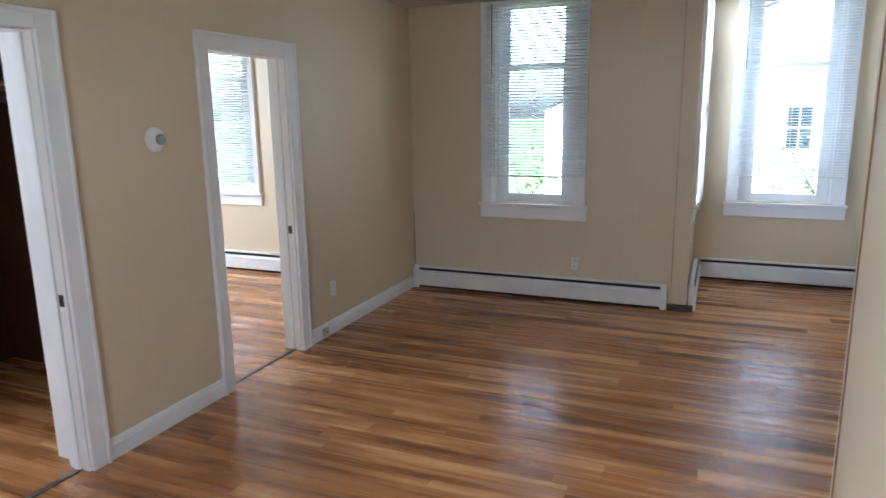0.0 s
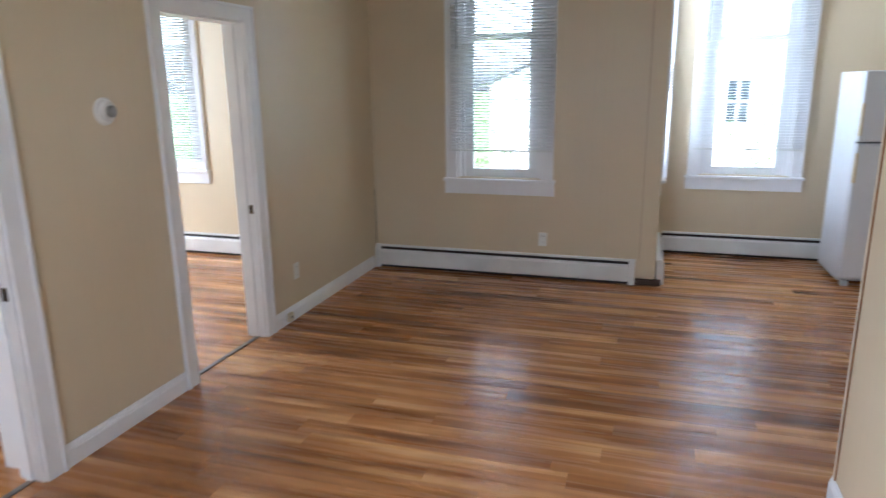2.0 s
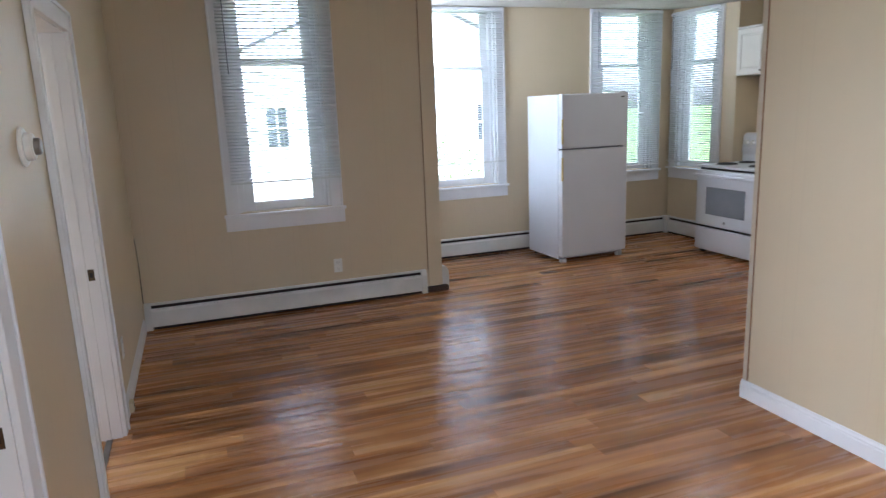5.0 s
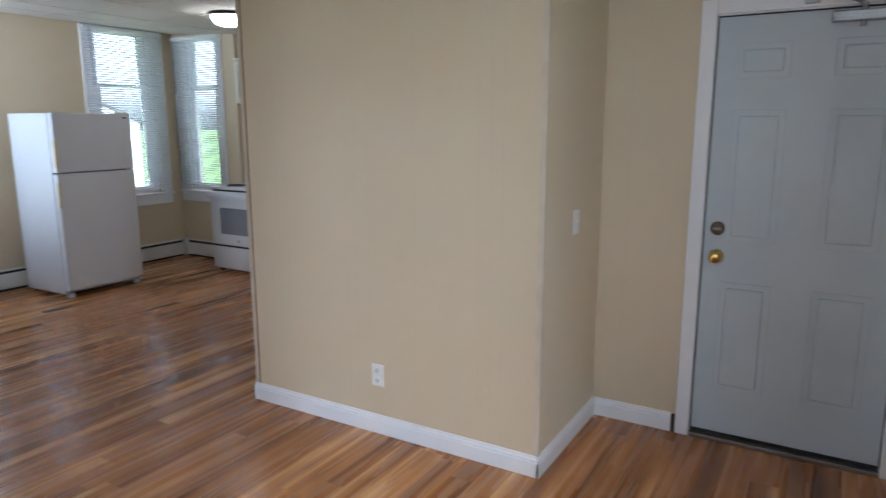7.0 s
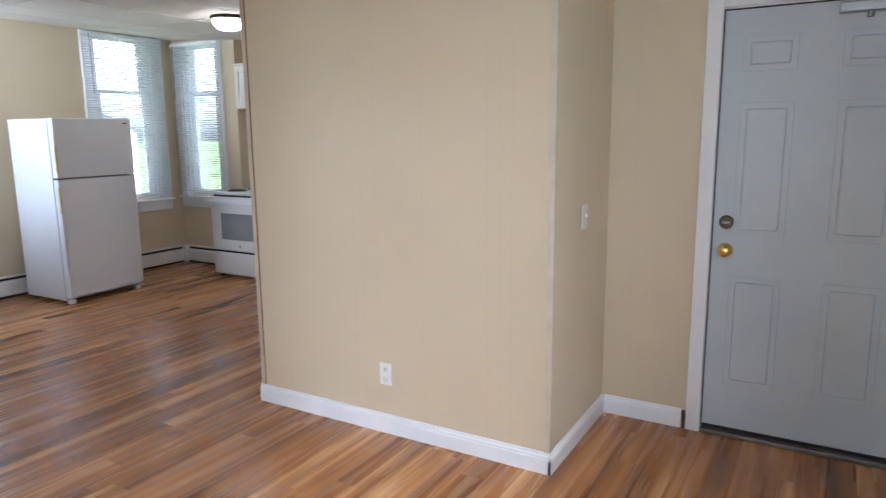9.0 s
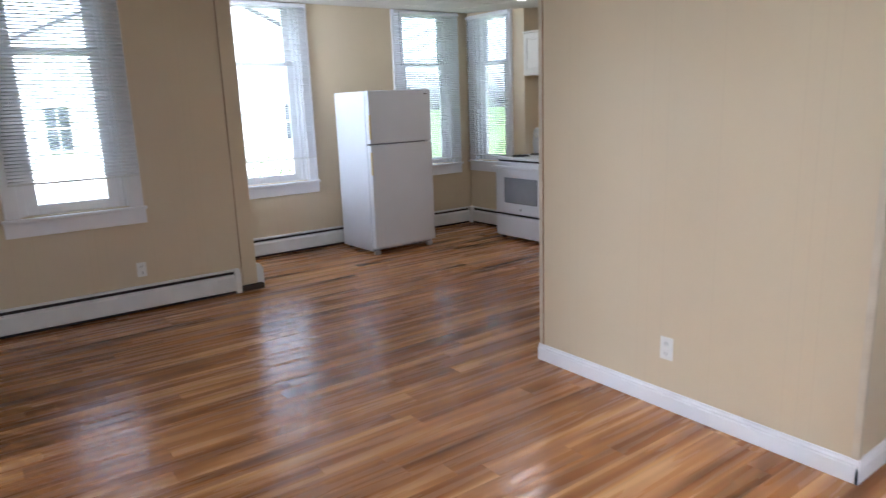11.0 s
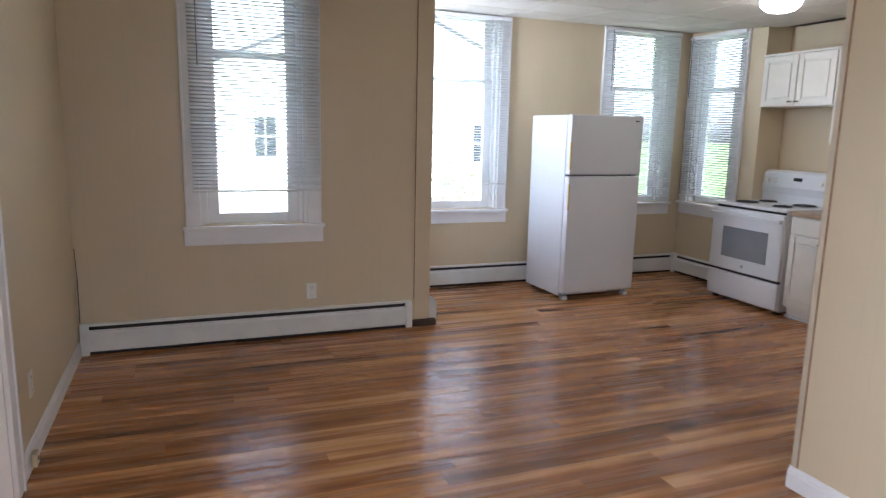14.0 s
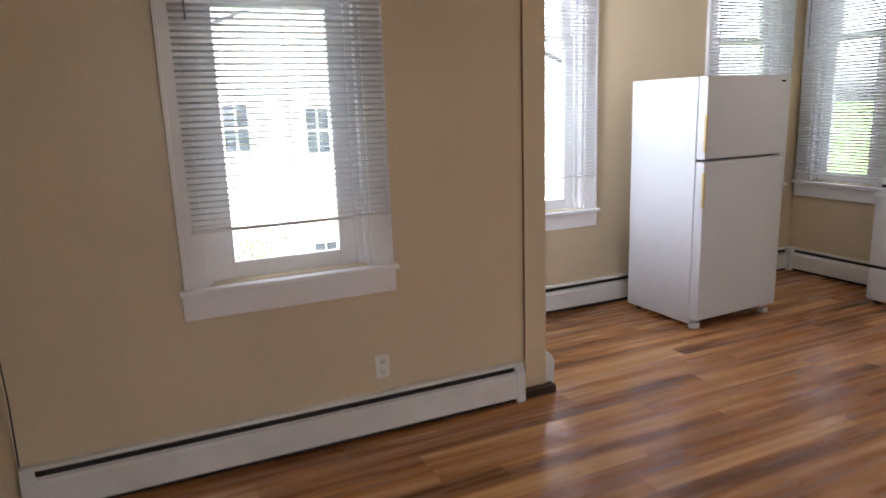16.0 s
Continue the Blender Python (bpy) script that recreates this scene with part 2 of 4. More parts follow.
# ---------------------------------------------------------------- mesh helpers
def box(bm, x0, x1, y0, y1, z0, z1, bevel=0.0):
    made = bmesh.ops.create_cube(bm, size=1.0)["verts"]
    for v in made:
        v.co = ((x0 + x1) / 2 + v.co.x * (x1 - x0), (y0 + y1) / 2 + v.co.y * (y1 - y0), (z0 + z1) / 2 + v.co.z * (z1 - z0))
    if bevel:
        edges = list({e for v in made for e in v.link_edges})
        bmesh.ops.bevel(bm, geom=edges, offset=bevel, segments=2, affect="EDGES", profile=0.6)
    return bm


def boxes(*rows, bevel=0.0):
    bm = bmesh.new()
    for r in rows:
        box(bm, *r, bevel=bevel)
    return bm


def cyl(bm, p, q, r, r2=None, seg=20):
    p, q = Vector(p), Vector(q)
    d = q - p
    m = Matrix.Translation((p + q) / 2) @ d.to_track_quat("Z", "Y").to_matrix().to_4x4()
    bmesh.ops.create_cone(bm, cap_ends=True, segments=seg, radius1=r, radius2=r if r2 is None else r2, depth=d.length, matrix=m)
    return bm


def extrude_profile(bm, pts, x0, x1):
    """A closed outline of (y, z) drawn out along x."""
    a = [bm.verts.new((x0, y, z)) for y, z in pts]
    b = [bm.verts.new((x1, y, z)) for y, z in pts]
    bm.faces.new(a)
    bm.faces.new(b[::-1])
    for i in range(len(pts)):
        j = (i + 1) % len(pts)
        bm.faces.new((a[j], a[i], b[i], b[j]))
    bmesh.ops.recalc_face_normals(bm, faces=bm.faces)
    return bm


def lathe(bm, pts, seg=32, m=Matrix.Identity(4)):
    """A turned shape from (radius, height) points about z."""
    rings = []
    for r, z in pts:
        rings.append([bm.verts.new(m @ Vector((r * math.cos(a), r * math.sin(a), z))) for a in (2 * math.pi * k / seg for k in range(seg))])
    for a, b in zip(rings, rings[1:]):
        for k in range(seg):
            bm.faces.new((a[k], a[(k + 1) % seg], b[(k + 1) % seg], b[k]))
    bm.faces.new(rings[0][::-1])
    bm.faces.new(rings[-1])
    bmesh.ops.recalc_face_normals(bm, faces=bm.faces)
    return bm


def mesh_of(name, bm, mat, smooth=False):
    me = bpy.data.meshes.new(name)
    bm.to_mesh(me)
    bm.free()
    for k in (mat if isinstance(mat, (list, tuple)) else [mat]):
        me.materials.append(k)
    if smooth:
        for p in me.polygons:
            p.use_smooth = True
    return me


def part(name, bm, mat, parent, label="", smooth=False):
    ob = new(name, mesh_of(name, bm, mat, smooth))
    ob.parent = parent
    if label:
        ob["label"] = label
    return ob


def thing(name, m, label, category, group="", kind=""):
    ob = new(name)
    ob.empty_display_size = 0.05
    ob.matrix_world = m
    return tagged(ob, label, category, group, kind)


def solid(name, bm, mat, label, category, kind="structure"):
    return tagged(new(name, mesh_of(name, bm, mat)), label, category, "", kind)


# ---------------------------------------------------------------- walls, floor, ceiling
TOP, CEIL = 2.85, 2.53
Y1, Y2, X3 = 6.40, 7.59, 5.85


def wall_x(name, y0, y1, x0, x1, holes, label):
    """A wall that runs along x; holes are (x0, x1, z0, z1)."""
    bm, at = bmesh.new(), x0
    for a, b, lo, hi in sorted(holes):
        box(bm, at, a, y0, y1, 0, TOP)
        if lo > 0:
            box(bm, a, b, y0, y1, 0, lo)
        box(bm, a, b, y0, y1, hi, TOP)
        at = b
    box(bm, at, x1, y0, y1, 0, TOP)
    return solid(name, bm, M_WALL, label, "wall")


def wall_y(name, x0, x1, y0, y1, holes, label):
    bm, at = bmesh.new(), y0
    for a, b, lo, hi in sorted(holes):
        box(bm, x0, x1, at, a, 0, TOP)
        if lo > 0:
            box(bm, x0, x1, a, b, 0, lo)
        box(bm, x0, x1, a, b, hi, TOP)
        at = b
    box(bm, x0, x1, at, y1, 0, TOP)
    return solid(name, bm, M_WALL, label, "wall")


CREAM = "cream-painted panelled wall with faint upright grooves"
wall_y("wall_west", -0.12, 0.0, 0.28, Y1, [(0.75, 1.55, 0.84, 2.5), (2.04, 2.80, 0, 2.0), (3.78, 4.525, 0, 2.0)], CREAM + " and two doorways")
wall_x("wall_north", Y1, Y1 + 0.22, -3.3, 2.44, [(-2.56, -1.83, 0.84, 2.515), (0.785, 1.505, 0.84, 2.515)], CREAM + " around tall windows")
wall_y("wall_jog", 2.22, 2.44, Y1 + 0.22, Y2, [(6.70, 7.36, 0.84, 2.52)], CREAM + " returning into the kitchen")
wall_x("wall_kitchen_north", Y2, Y2 + 0.22, 2.22, 6.07, [(2.795, 3.575, 0.765, 2.58), (4.83, 5.58, 0.80, 2.58)], CREAM + " behind the refrigerator")
wall_y("wall_kitchen_east", X3, X3 + 0.22, 6.72, Y2, [(6.86, 7.46, 0.815, 2.55)], CREAM + " beside the range")
solid("wall_column", boxes((X3, 6.30, 6.57, 6.72, 0, TOP)), M_WALL, "cream-painted wall end beside the cabinet recess", "wall")
solid("wall_recess", boxes((6.15, 6.30, 3.57, 6.57, 0, TOP)), M_WALL, "cream wall behind range and cabinets", "wall")
solid("wall_block", boxes((3.13, 4.07, 1.82, 3.57, 0, TOP)), M_WALL, CREAM + " boxed out between kitchen and entry", "wall")
solid("wall_kitchen_south", boxes((4.07, 6.30, 3.45, 3.57, 0, TOP)), M_WALL, "plain cream wall closing the kitchen", "wall")
wall_y("wall_entry", 3.92, 4.07, 0.28, 1.82, [(0.473, 1.319, 0, 2.075)], CREAM + " around the entry door")
wall_x("wall_south", 0.13, 0.28, -3.3, 4.07, [(1.15, 1.95, 0.84, 2.5)], CREAM)
wall_y("wall_far_west", -3.3, -3.2, 0.28, Y1, [(1.8, 2.6, 0.84, 2.5), (4.6, 5.4, 0.84, 2.5)], "cream wall of the side rooms")
wall_x("wall_closet_front", 2.85, 2.95, -3.2, -0.12, [(-1.29, -0.27, 0, 1.93)], "cream wall with an open closet")
wall_x("wall_closet_back", 3.70, 3.76, -3.2, -0.12, [], "cream wall between the side rooms")
solid("closet_panelling", boxes((-1.82, -0.13, 3.685, 3.699, 0, 2.5), (-1.84, -1.82, 2.95, 3.699, 0, 2.5), (-0.135, -0.121, 2.951, 3.685, 0, 2.5), (-1.82, -1.29, 2.951, 2.962, 0, 2.5), (-0.27, -0.135, 2.951, 2.962, 0, 2.5), (-1.29, -0.27, 2.951, 2.962, 1.94, 2.5)), M_CLOSET, "dark-stained wood panelling inside the closet", "panelling")
floor = solid("floor", boxes((-3.3, 4.07, 0.13, 3.5, -0.20, -0.009), (-3.3, 6.30, 3.5, Y1 + 0.2, -0.20, -0.009), (2.22, 6.30, Y1 + 0.2, Y2 + 0.2, -0.20, -0.009)), M_SUB, "wood-look plank floor with glossy finish", "floor")

cbm = boxes((-3.25, 2.44, 0.2, Y1 + 0.1, CEIL + 0.02, CEIL + 0.06), (2.44, 6.25, 0.2, 6.45, CEIL + 0.02, CEIL + 0.06), (2.44, 6.25, 6.45, Y2 + 0.1, CEIL + 0.02, CEIL + 0.06))
nback = len(cbm.faces)
T = 0.61
for i in range(16):
    for j in range(13):
        x, y = -3.2 + i * T + 0.0, 0.35 + j * T
        if x + T > 6.3 or (x < 2.0 and y + T > Y1 + 0.1):
            continue
        box(cbm, x + 0.008, x + T - 0.008, y + 0.008, y + T - 0.008, CEIL, CEIL + 0.018)
box(cbm, -3.2, 2.44, 6.46, Y1 + 0.1, CEIL, CEIL + 0.018)
for v in cbm.verts:
    # the ceiling rises gently over the kitchen bay
    v.co.z += 0.062 * max(0.0, v.co.y - 6.45)
for k, fc in enumerate(cbm.faces):
    fc.material_index = 1 if k < nback else 0
ceiling = solid("ceiling", cbm, [M_TILE, M_GAP_SHADE], "dropped ceiling of beige acoustic tiles", "ceiling")
solid("roof_slab", boxes((-3.3, 4.07, 0.13, 3.45, TOP, TOP + 0.1), (-3.3, 6.3, 3.45, Y1 + 0.22, TOP, TOP + 0.1), (2.22, 6.3, Y1 + 0.22, Y2 + 0.22, TOP, TOP + 0.1)), M_SUB, "flat slab closing the rooms above", "roof")


# ---------------------------------------------------------------- windows and blinds
def window(name, m, outer, opening, label, top=2.595, drop=0.0):
    """Tall sash window. Local: x along the wall, -y into the room, z up from the floor."""
    w = thing(name, m, label, "window", kind="structure")
    ho, hi = outer / 2, opening / 2
    for s in (-1, 1):
        a, b = sorted((s * ho, s * hi))
        part("casing", boxes((a, b, -0.022, -0.001, 0.835 - drop, top), bevel=0.004), M_TRIM, w)
        c, d = sorted((s * ho, s * (ho - 0.018)))
        part("casing_bead", boxes((c, d, -0.032, -0.022, 0.835 - drop, top), bevel=0.004), M_TRIM, w)
        e, g = sorted((s * hi, s * (hi - 0.02)))
        part("jamb", boxes((e, g, 0.0, 0.18, 0.835 - drop, top - 0.02)), M_TRIM, w)
        e, g = sorted((s * (hi - 0.02), s * (hi - 0.05)))
        part("stop", boxes((e, g, 0.045, 0.15, 0.835 - drop, top - 0.02), bevel=0.003), M_TRIM, w)
    part("head_casing", boxes((-hi, hi, -0.022, -0.001, top - 0.05, top), bevel=0.004), M_TRIM, w)
    part("window_sill", boxes((-ho - 0.02, ho + 0.02, -0.055, -0.001, 0.81 - drop, 0.834 - drop), (-hi, hi, -0.001, 0.18, 0.812 - drop, 0.834 - drop), bevel=0.005), M_TRIM, w)
    part("apron", boxes((-ho - 0.012, ho + 0.012, -0.02, -0.001, 0.70 - drop, 0.81 - drop), bevel=0.004), M_TRIM, w)
    x = hi - 0.05
    for nm, y0, z0, z1, low in (("lower_sash", 0.065, 0.836 - drop, 2.01, 0.075), ("upper_sash", 0.100, 1.97, top - 0.012, 0.04)):
        st = 0.075
        sash = part(nm, boxes((-x, -x + st, y0, y0 + 0.032, z0, z1), (x - st, x, y0, y0 + 0.032, z0, z1), (-x + st, x - st, y0, y0 + 0.032, z0, z0 + low), (-x + st, x - st, y0, y0 + 0.032, z1 - 0.04, z1), bevel=0.003), M_TRIM, w)
        p = part("pane", boxes((-x + st, x - st, y0 + 0.014, y0 + 0.018, z0 + low, z1 - 0.04)), M_GLASS, sash)
        p.visible_shadow = False
    return w


SLATS = {}


def blind(m, width, bottom, tilt, label, wand=True, top=2.58):
    """Mini blind that hangs in front of a casing. Local as for window()."""
    b = thing("venetian_blind", m, label, "blind", group="window blinds")
    hw = width / 2
    part("headrail", boxes((-hw, hw, -0.062, -0.036, top - 0.03, top), bevel=0.003), M_TRIM, b)
    part("bottom_rail", boxes((-hw, hw, -0.060, -0.038, bottom, bottom + 0.014), bevel=0.004), M_HEAT, b, "white bottom rail")
    key = (round(width, 3), tilt)
    if key not in SLATS:
        bm = bmesh.new()
        prof = []
        for k in range(5):
            u = -0.0125 + 0.025 * k / 4
            prof.append((u, 0.0022 * (1 - (u / 0.0125) ** 2)))
        t = radians(tilt)
        prof = [(u * math.cos(t) - v * math.sin(t), u * math.sin(t) + v * math.cos(t)) for u, v in prof]
        for (u0, v0), (u1, v1) in zip(prof, prof[1:]):
            va = [bm.verts.new(c) for c in ((-hw + 0.004, u0, v0), (hw - 0.004, u0, v0), (hw - 0.004, u1, v1), (-hw + 0.004, u1, v1))]
            bm.faces.new(va)
        bmesh.ops.remove_doubles(bm, verts=bm.verts, dist=1e-6)
        bmesh.ops.solidify(bm, geom=bm.faces[:], thickness=0.0006)
        SLATS[key] = mesh_of("slat", bm, M_SLAT, True)
    n = int((top - 0.04 - bottom - 0.02) / 0.0245)
    for k in range(n + 1):
        s = new("slat", SLATS[key])
        s.parent = b
        s.location = (0, -0.049, bottom + 0.03 + k * 0.0245)
        s.rotation_euler = (random.uniform(-0.008, 0.008), random.uniform(-0.0008, 0.0008), 0)
    for x in (-hw + 0.09, hw - 0.09) if width < 0.8 else (-hw + 0.09, 0, hw - 0.09):
        part("ladder_cord", boxes((x - 0.0012, x + 0.0012, -0.0628, -0.061, bottom, top - 0.02), (x - 0.0012, x + 0.0012, -0.037, -0.0352, bottom, top - 0.02)), M_PLATE, b)
    if wand:
        bm = bmesh.new()
        cyl(bm, (-hw + 0.06, -0.075, top - 0.03), (-hw + 0.062, -0.078, top - 0.62), 0.004, seg=6)
        cyl(bm, (-hw + 0.06, -0.075, top - 0.03), (-hw + 0.06, -0.055, top - 0.012), 0.003, seg=6)
        part("tilt_wand", bm, M_OVEN, b, "grey translucent tilt wand")
    return b


def on_north(x, y):
    return pose(x, y, 0)


def on_east(x, y):
    """A frame whose room side faces -x."""
    return pose(x, y, 0, 0, 0, -90)


def on_west(x, y):
    """A frame whose room side faces +x."""
    return pose(x, y, 0, 0, 0, 90)


SASH = "white-painted tall sash window with deep sill and apron"
window("window_1", on_north(1.145, Y1), 0.92, 0.72, SASH, 2.525)
window("window_2", on_north(3.185, Y2), 0.98, 0.78, SASH + " above the kitchen heater", 2.595, 0.075)
window("window_3", on_north(5.205, Y2), 0.95, 0.75, SASH + " behind the refrigerator", 2.595, 0.04)
window("window_4", on_east(X3, 7.16), 0.80, 0.60, SASH + " beside the range", 2.56, 0.025)
window("window_5", on_west(2.44, 7.03), 0.86, 0.66, SASH + " in the return wall", 2.53)
window("window_6", on_north(-2.195, Y1), 0.93, 0.73, SASH + " in the side room", 2.525)
window("window_7", on_west(-3.2, 2.2), 0.95, 0.75, SASH + " in the far side room", 2.525)
# next two windows are unseen, added to hold the west and south fill lamps
window("added_window_8", on_west(0.0, 1.15), 1.0, 0.80, SASH + ", unseen, added behind the walker for fill light", 2.5)
window("added_window_9", pose(1.55, 0.28, 0, 0, 0, 180), 1.0, 0.80, SASH + ", unseen, added in the south wall for fill light", 2.5)
# unseen window, added as the opening for the north room's fill lamp
window("added_window_10", on_west(-3.2, 5.0), 1.0, 0.80, SASH + " in the side room", 2.5)
RAISED = "white mini blind with open slats, raised above the sill"
blind(on_north(1.168, Y1), 0.86, 1.068, -18, RAISED, top=2.515)
blind(on_north(3.19, Y2), 0.92, 1.0, -6, RAISED)
blind(on_north(5.205, Y2), 0.93, 0.84, -26, "white mini blind, lowered with open slats")
blind(on_east(X3, 7.16), 0.78, 0.87, -26, "white mini blind, lowered with open slats", top=2.545)
blind(on_west(2.44, 7.03), 0.84, 0.84, -14, "white mini blind, lowered with open slats", wand=False, top=2.515)
blind(on_north(-2.20, Y1), 0.86, 0.92, -30, "white mini blind, lowered and nearly closed", top=2.515)


# ---------------------------------------------------------------- doorways
def doorway(name, y0, y1, z, c0, c1, ctop, strike):
    """Cased opening in the west wall; c0, c1 are the outer edges of the casing."""
    d = thing(name, pose(0, 0, 0), "white-painted cased doorway without a door leaf", "doorway", kind="structure")
    for xa, xb in ((0.001, 0.021), (-0.141, -0.121)):
        part("casing", boxes((xa, xb, c0, y0 + 0.012, 0, ctop), bevel=0.004), M_TRIM, d)
        part("casing", boxes((xa, xb, y1 - 0.012, c1, 0, ctop), bevel=0.004), M_TRIM, d)
        part("head_casing", boxes((xa, xb, y0 + 0.012, y1 - 0.012, z - 0.012, ctop), bevel=0.004), M_TRIM, d)
    part("casing_bead", boxes((0.021, 0.029, c0, c0 + 0.018, 0, ctop), bevel=0.003), M_TRIM, d)
    part("casing_bead", boxes((0.021, 0.029, c1 - 0.018, c1, 0, ctop), bevel=0.003), M_TRIM, d)
    part("casing_bead", boxes((0.021, 0.029, c0 + 0.018, c1 - 0.018, ctop - 0.018, ctop), bevel=0.003), M_TRIM, d)
    part("jamb", boxes((-0.121, 0.001, y0, y0 + 0.02, 0, z)), M_TRIM, d)
    part("jamb", boxes((-0.121, 0.001, y1 - 0.02, y1, 0, z)), M_TRIM, d)
    part("head_jamb", boxes((-0.121, 0.001, y0 + 0.02, y1 - 0.02, z - 0.02, z)), M_TRIM, d)
    part("door_stop", boxes((-0.085, -0.05, y0 + 0.02, y0 + 0.032, 0, z - 0.02), bevel=0.003), M_TRIM, d)
    part("door_stop", boxes((-0.085, -0.05, y1 - 0.032, y1 - 0.02, 0, z - 0.02), bevel=0.003), M_TRIM, d)
    sp = part("strike_plate", boxes((-0.046, -0.018, y1 - 0.0225, y1 - 0.0199, strike - 0.028, strike + 0.028), bevel=0.001), M_BRONZE, d, "darkened bronze strike plate")
    part("latch_hole", boxes((-0.039, -0.025, y1 - 0.0232, y1 - 0.0222, strike - 0.012, strike + 0.012)), M_DARK, sp)
    part("threshold", boxes((-0.075, -0.045, y0 + 0.02, y1 - 0.02, 0.0005, 0.006), bevel=0.002), M_STRIP, d, "dull metal threshold strip")
    return d


doorway("doorway_1", 2.04, 2.80, 2.0, 1.955, 2.885, 2.07, 0.83)
doorway("doorway_2", 3.78, 4.525, 2.0, 3.70, 4.605, 2.08, 0.86)
cf = thing("closet_frame", pose(0, 0, 0), "white-painted casing around the open closet", "door frame", kind="structure")
part("casing", boxes((-0.27, -0.19, 2.828, 2.849, 0, 2.01), bevel=0.004), M_TRIM, cf)
part("head_casing", boxes((-1.45, -0.27, 2.828, 2.849, 1.93, 2.01), bevel=0.004), M_TRIM, cf)
part("jamb", boxes((-0.285, -0.27, 2.849, 2.951, 0, 1.93)), M_TRIM, cf)
sh = thing("closet_shelf", pose(0, 0, 0), "brown wooden closet shelf with a steel rod under it", "shelf")
part("board", boxes((-1.82, -0.136, 3.25, 3.684, 1.80, 1.822), bevel=0.003), M_SHELF, sh)
part("cleat", boxes((-1.82, -0.136, 3.66, 3.684, 1.72, 1.80), (-0.156, -0.136, 3.0, 3.66, 1.71, 1.80)), M_SHELF, sh)
part("rod", cyl(bmesh.new(), (-1.82, 3.30, 1.735), (-0.136, 3.30, 1.735), 0.016), M_CHROME, sh, "steel hanging rod")


# ---------------------------------------------------------------- baseboards, mouldings
BASE = [(0, 0), (-0.014, 0), (-0.014, 0.072), (-0.011, 0.078), (-0.011, 0.086), (-0.006, 0.094), (-0.004, 0.104), (0, 0.106)]


def baseboard(m, length, h=0.106):
    pts = [(y, z * h / 0.106) for y, z in BASE]
    ob = new("baseboard", mesh_of("baseboard", extrude_profile(bmesh.new(), pts, 0, length), M_TRIM))
    ob.matrix_world = m
    return tagged(ob, "white-painted moulded baseboard along the wall", "baseboard", kind="structure")


baseboard(pose(0.001, 2.887, 0, 0, 0, 90), 0.811)
baseboard(pose(0.001, 4.607, 0, 0, 0, 90), 1.72)
baseboard(pose(0.001, 0.30, 0, 0, 0, 90), 1.65)
baseboard(pose(3.129, 3.584, 0, 0, 0, -90), 1.778, 0.10)
baseboard(pose(3.115, 1.819, 0, 0, 0, 0), 0.804, 0.10)
baseboard(pose(3.919, 1.805, 0, 0, 0, -90), 0.405, 0.10)
for x, y, s, lab in ((3.13, 1.82, -1, "cream rounded corner moulding on the boxed-out wall"), (3.13, 3.57, 1, "scuffed cream corner moulding on the boxed-out wall")):
    bm = boxes((x - 0.006, x + 0.022, y + min(s * 0.006, 0), y + max(s * 0.006, 0), 0.10, CEIL), (x - 0.006, x - 0.0003, y - max(s * 0.022, 0), y - min(s * 0.022, 0), 0.10, CEIL), bevel=0.002)
    solid("trim_corner", bm, M_BEAD, lab, "moulding")
solid("trim_seam", boxes((2.3222, 2.3248, Y1 - 0.012, Y1 - 0.001, 0.21, CEIL), (3.1235, 3.1298, 3.5448, 3.5475, 0.10, CEIL)), M_SHELF, "dark worn seam beside the corner moulding", "moulding")
solid("trim_pilaster", boxes((2.325, 2.452, Y1 - 0.016, Y1 - 0.001, 0.05, CEIL), (2.4405, 2.452, Y1 - 0.001, 6.48, 0.05, CEIL), bevel=0.003), M_WALL, "cream corner board at the wall's end", "moulding")
solid("trim_pilaster_foot", boxes((2.30, 2.50, Y1 - 0.045, Y1 - 0.001, 0.001, 0.045), (2.4405, 2.50, Y1 - 0.001, 6.44, 0.001, 0.045), bevel=0.004), M_DWOOD, "dark brown wooden block at the foot of the corner board", "moulding")


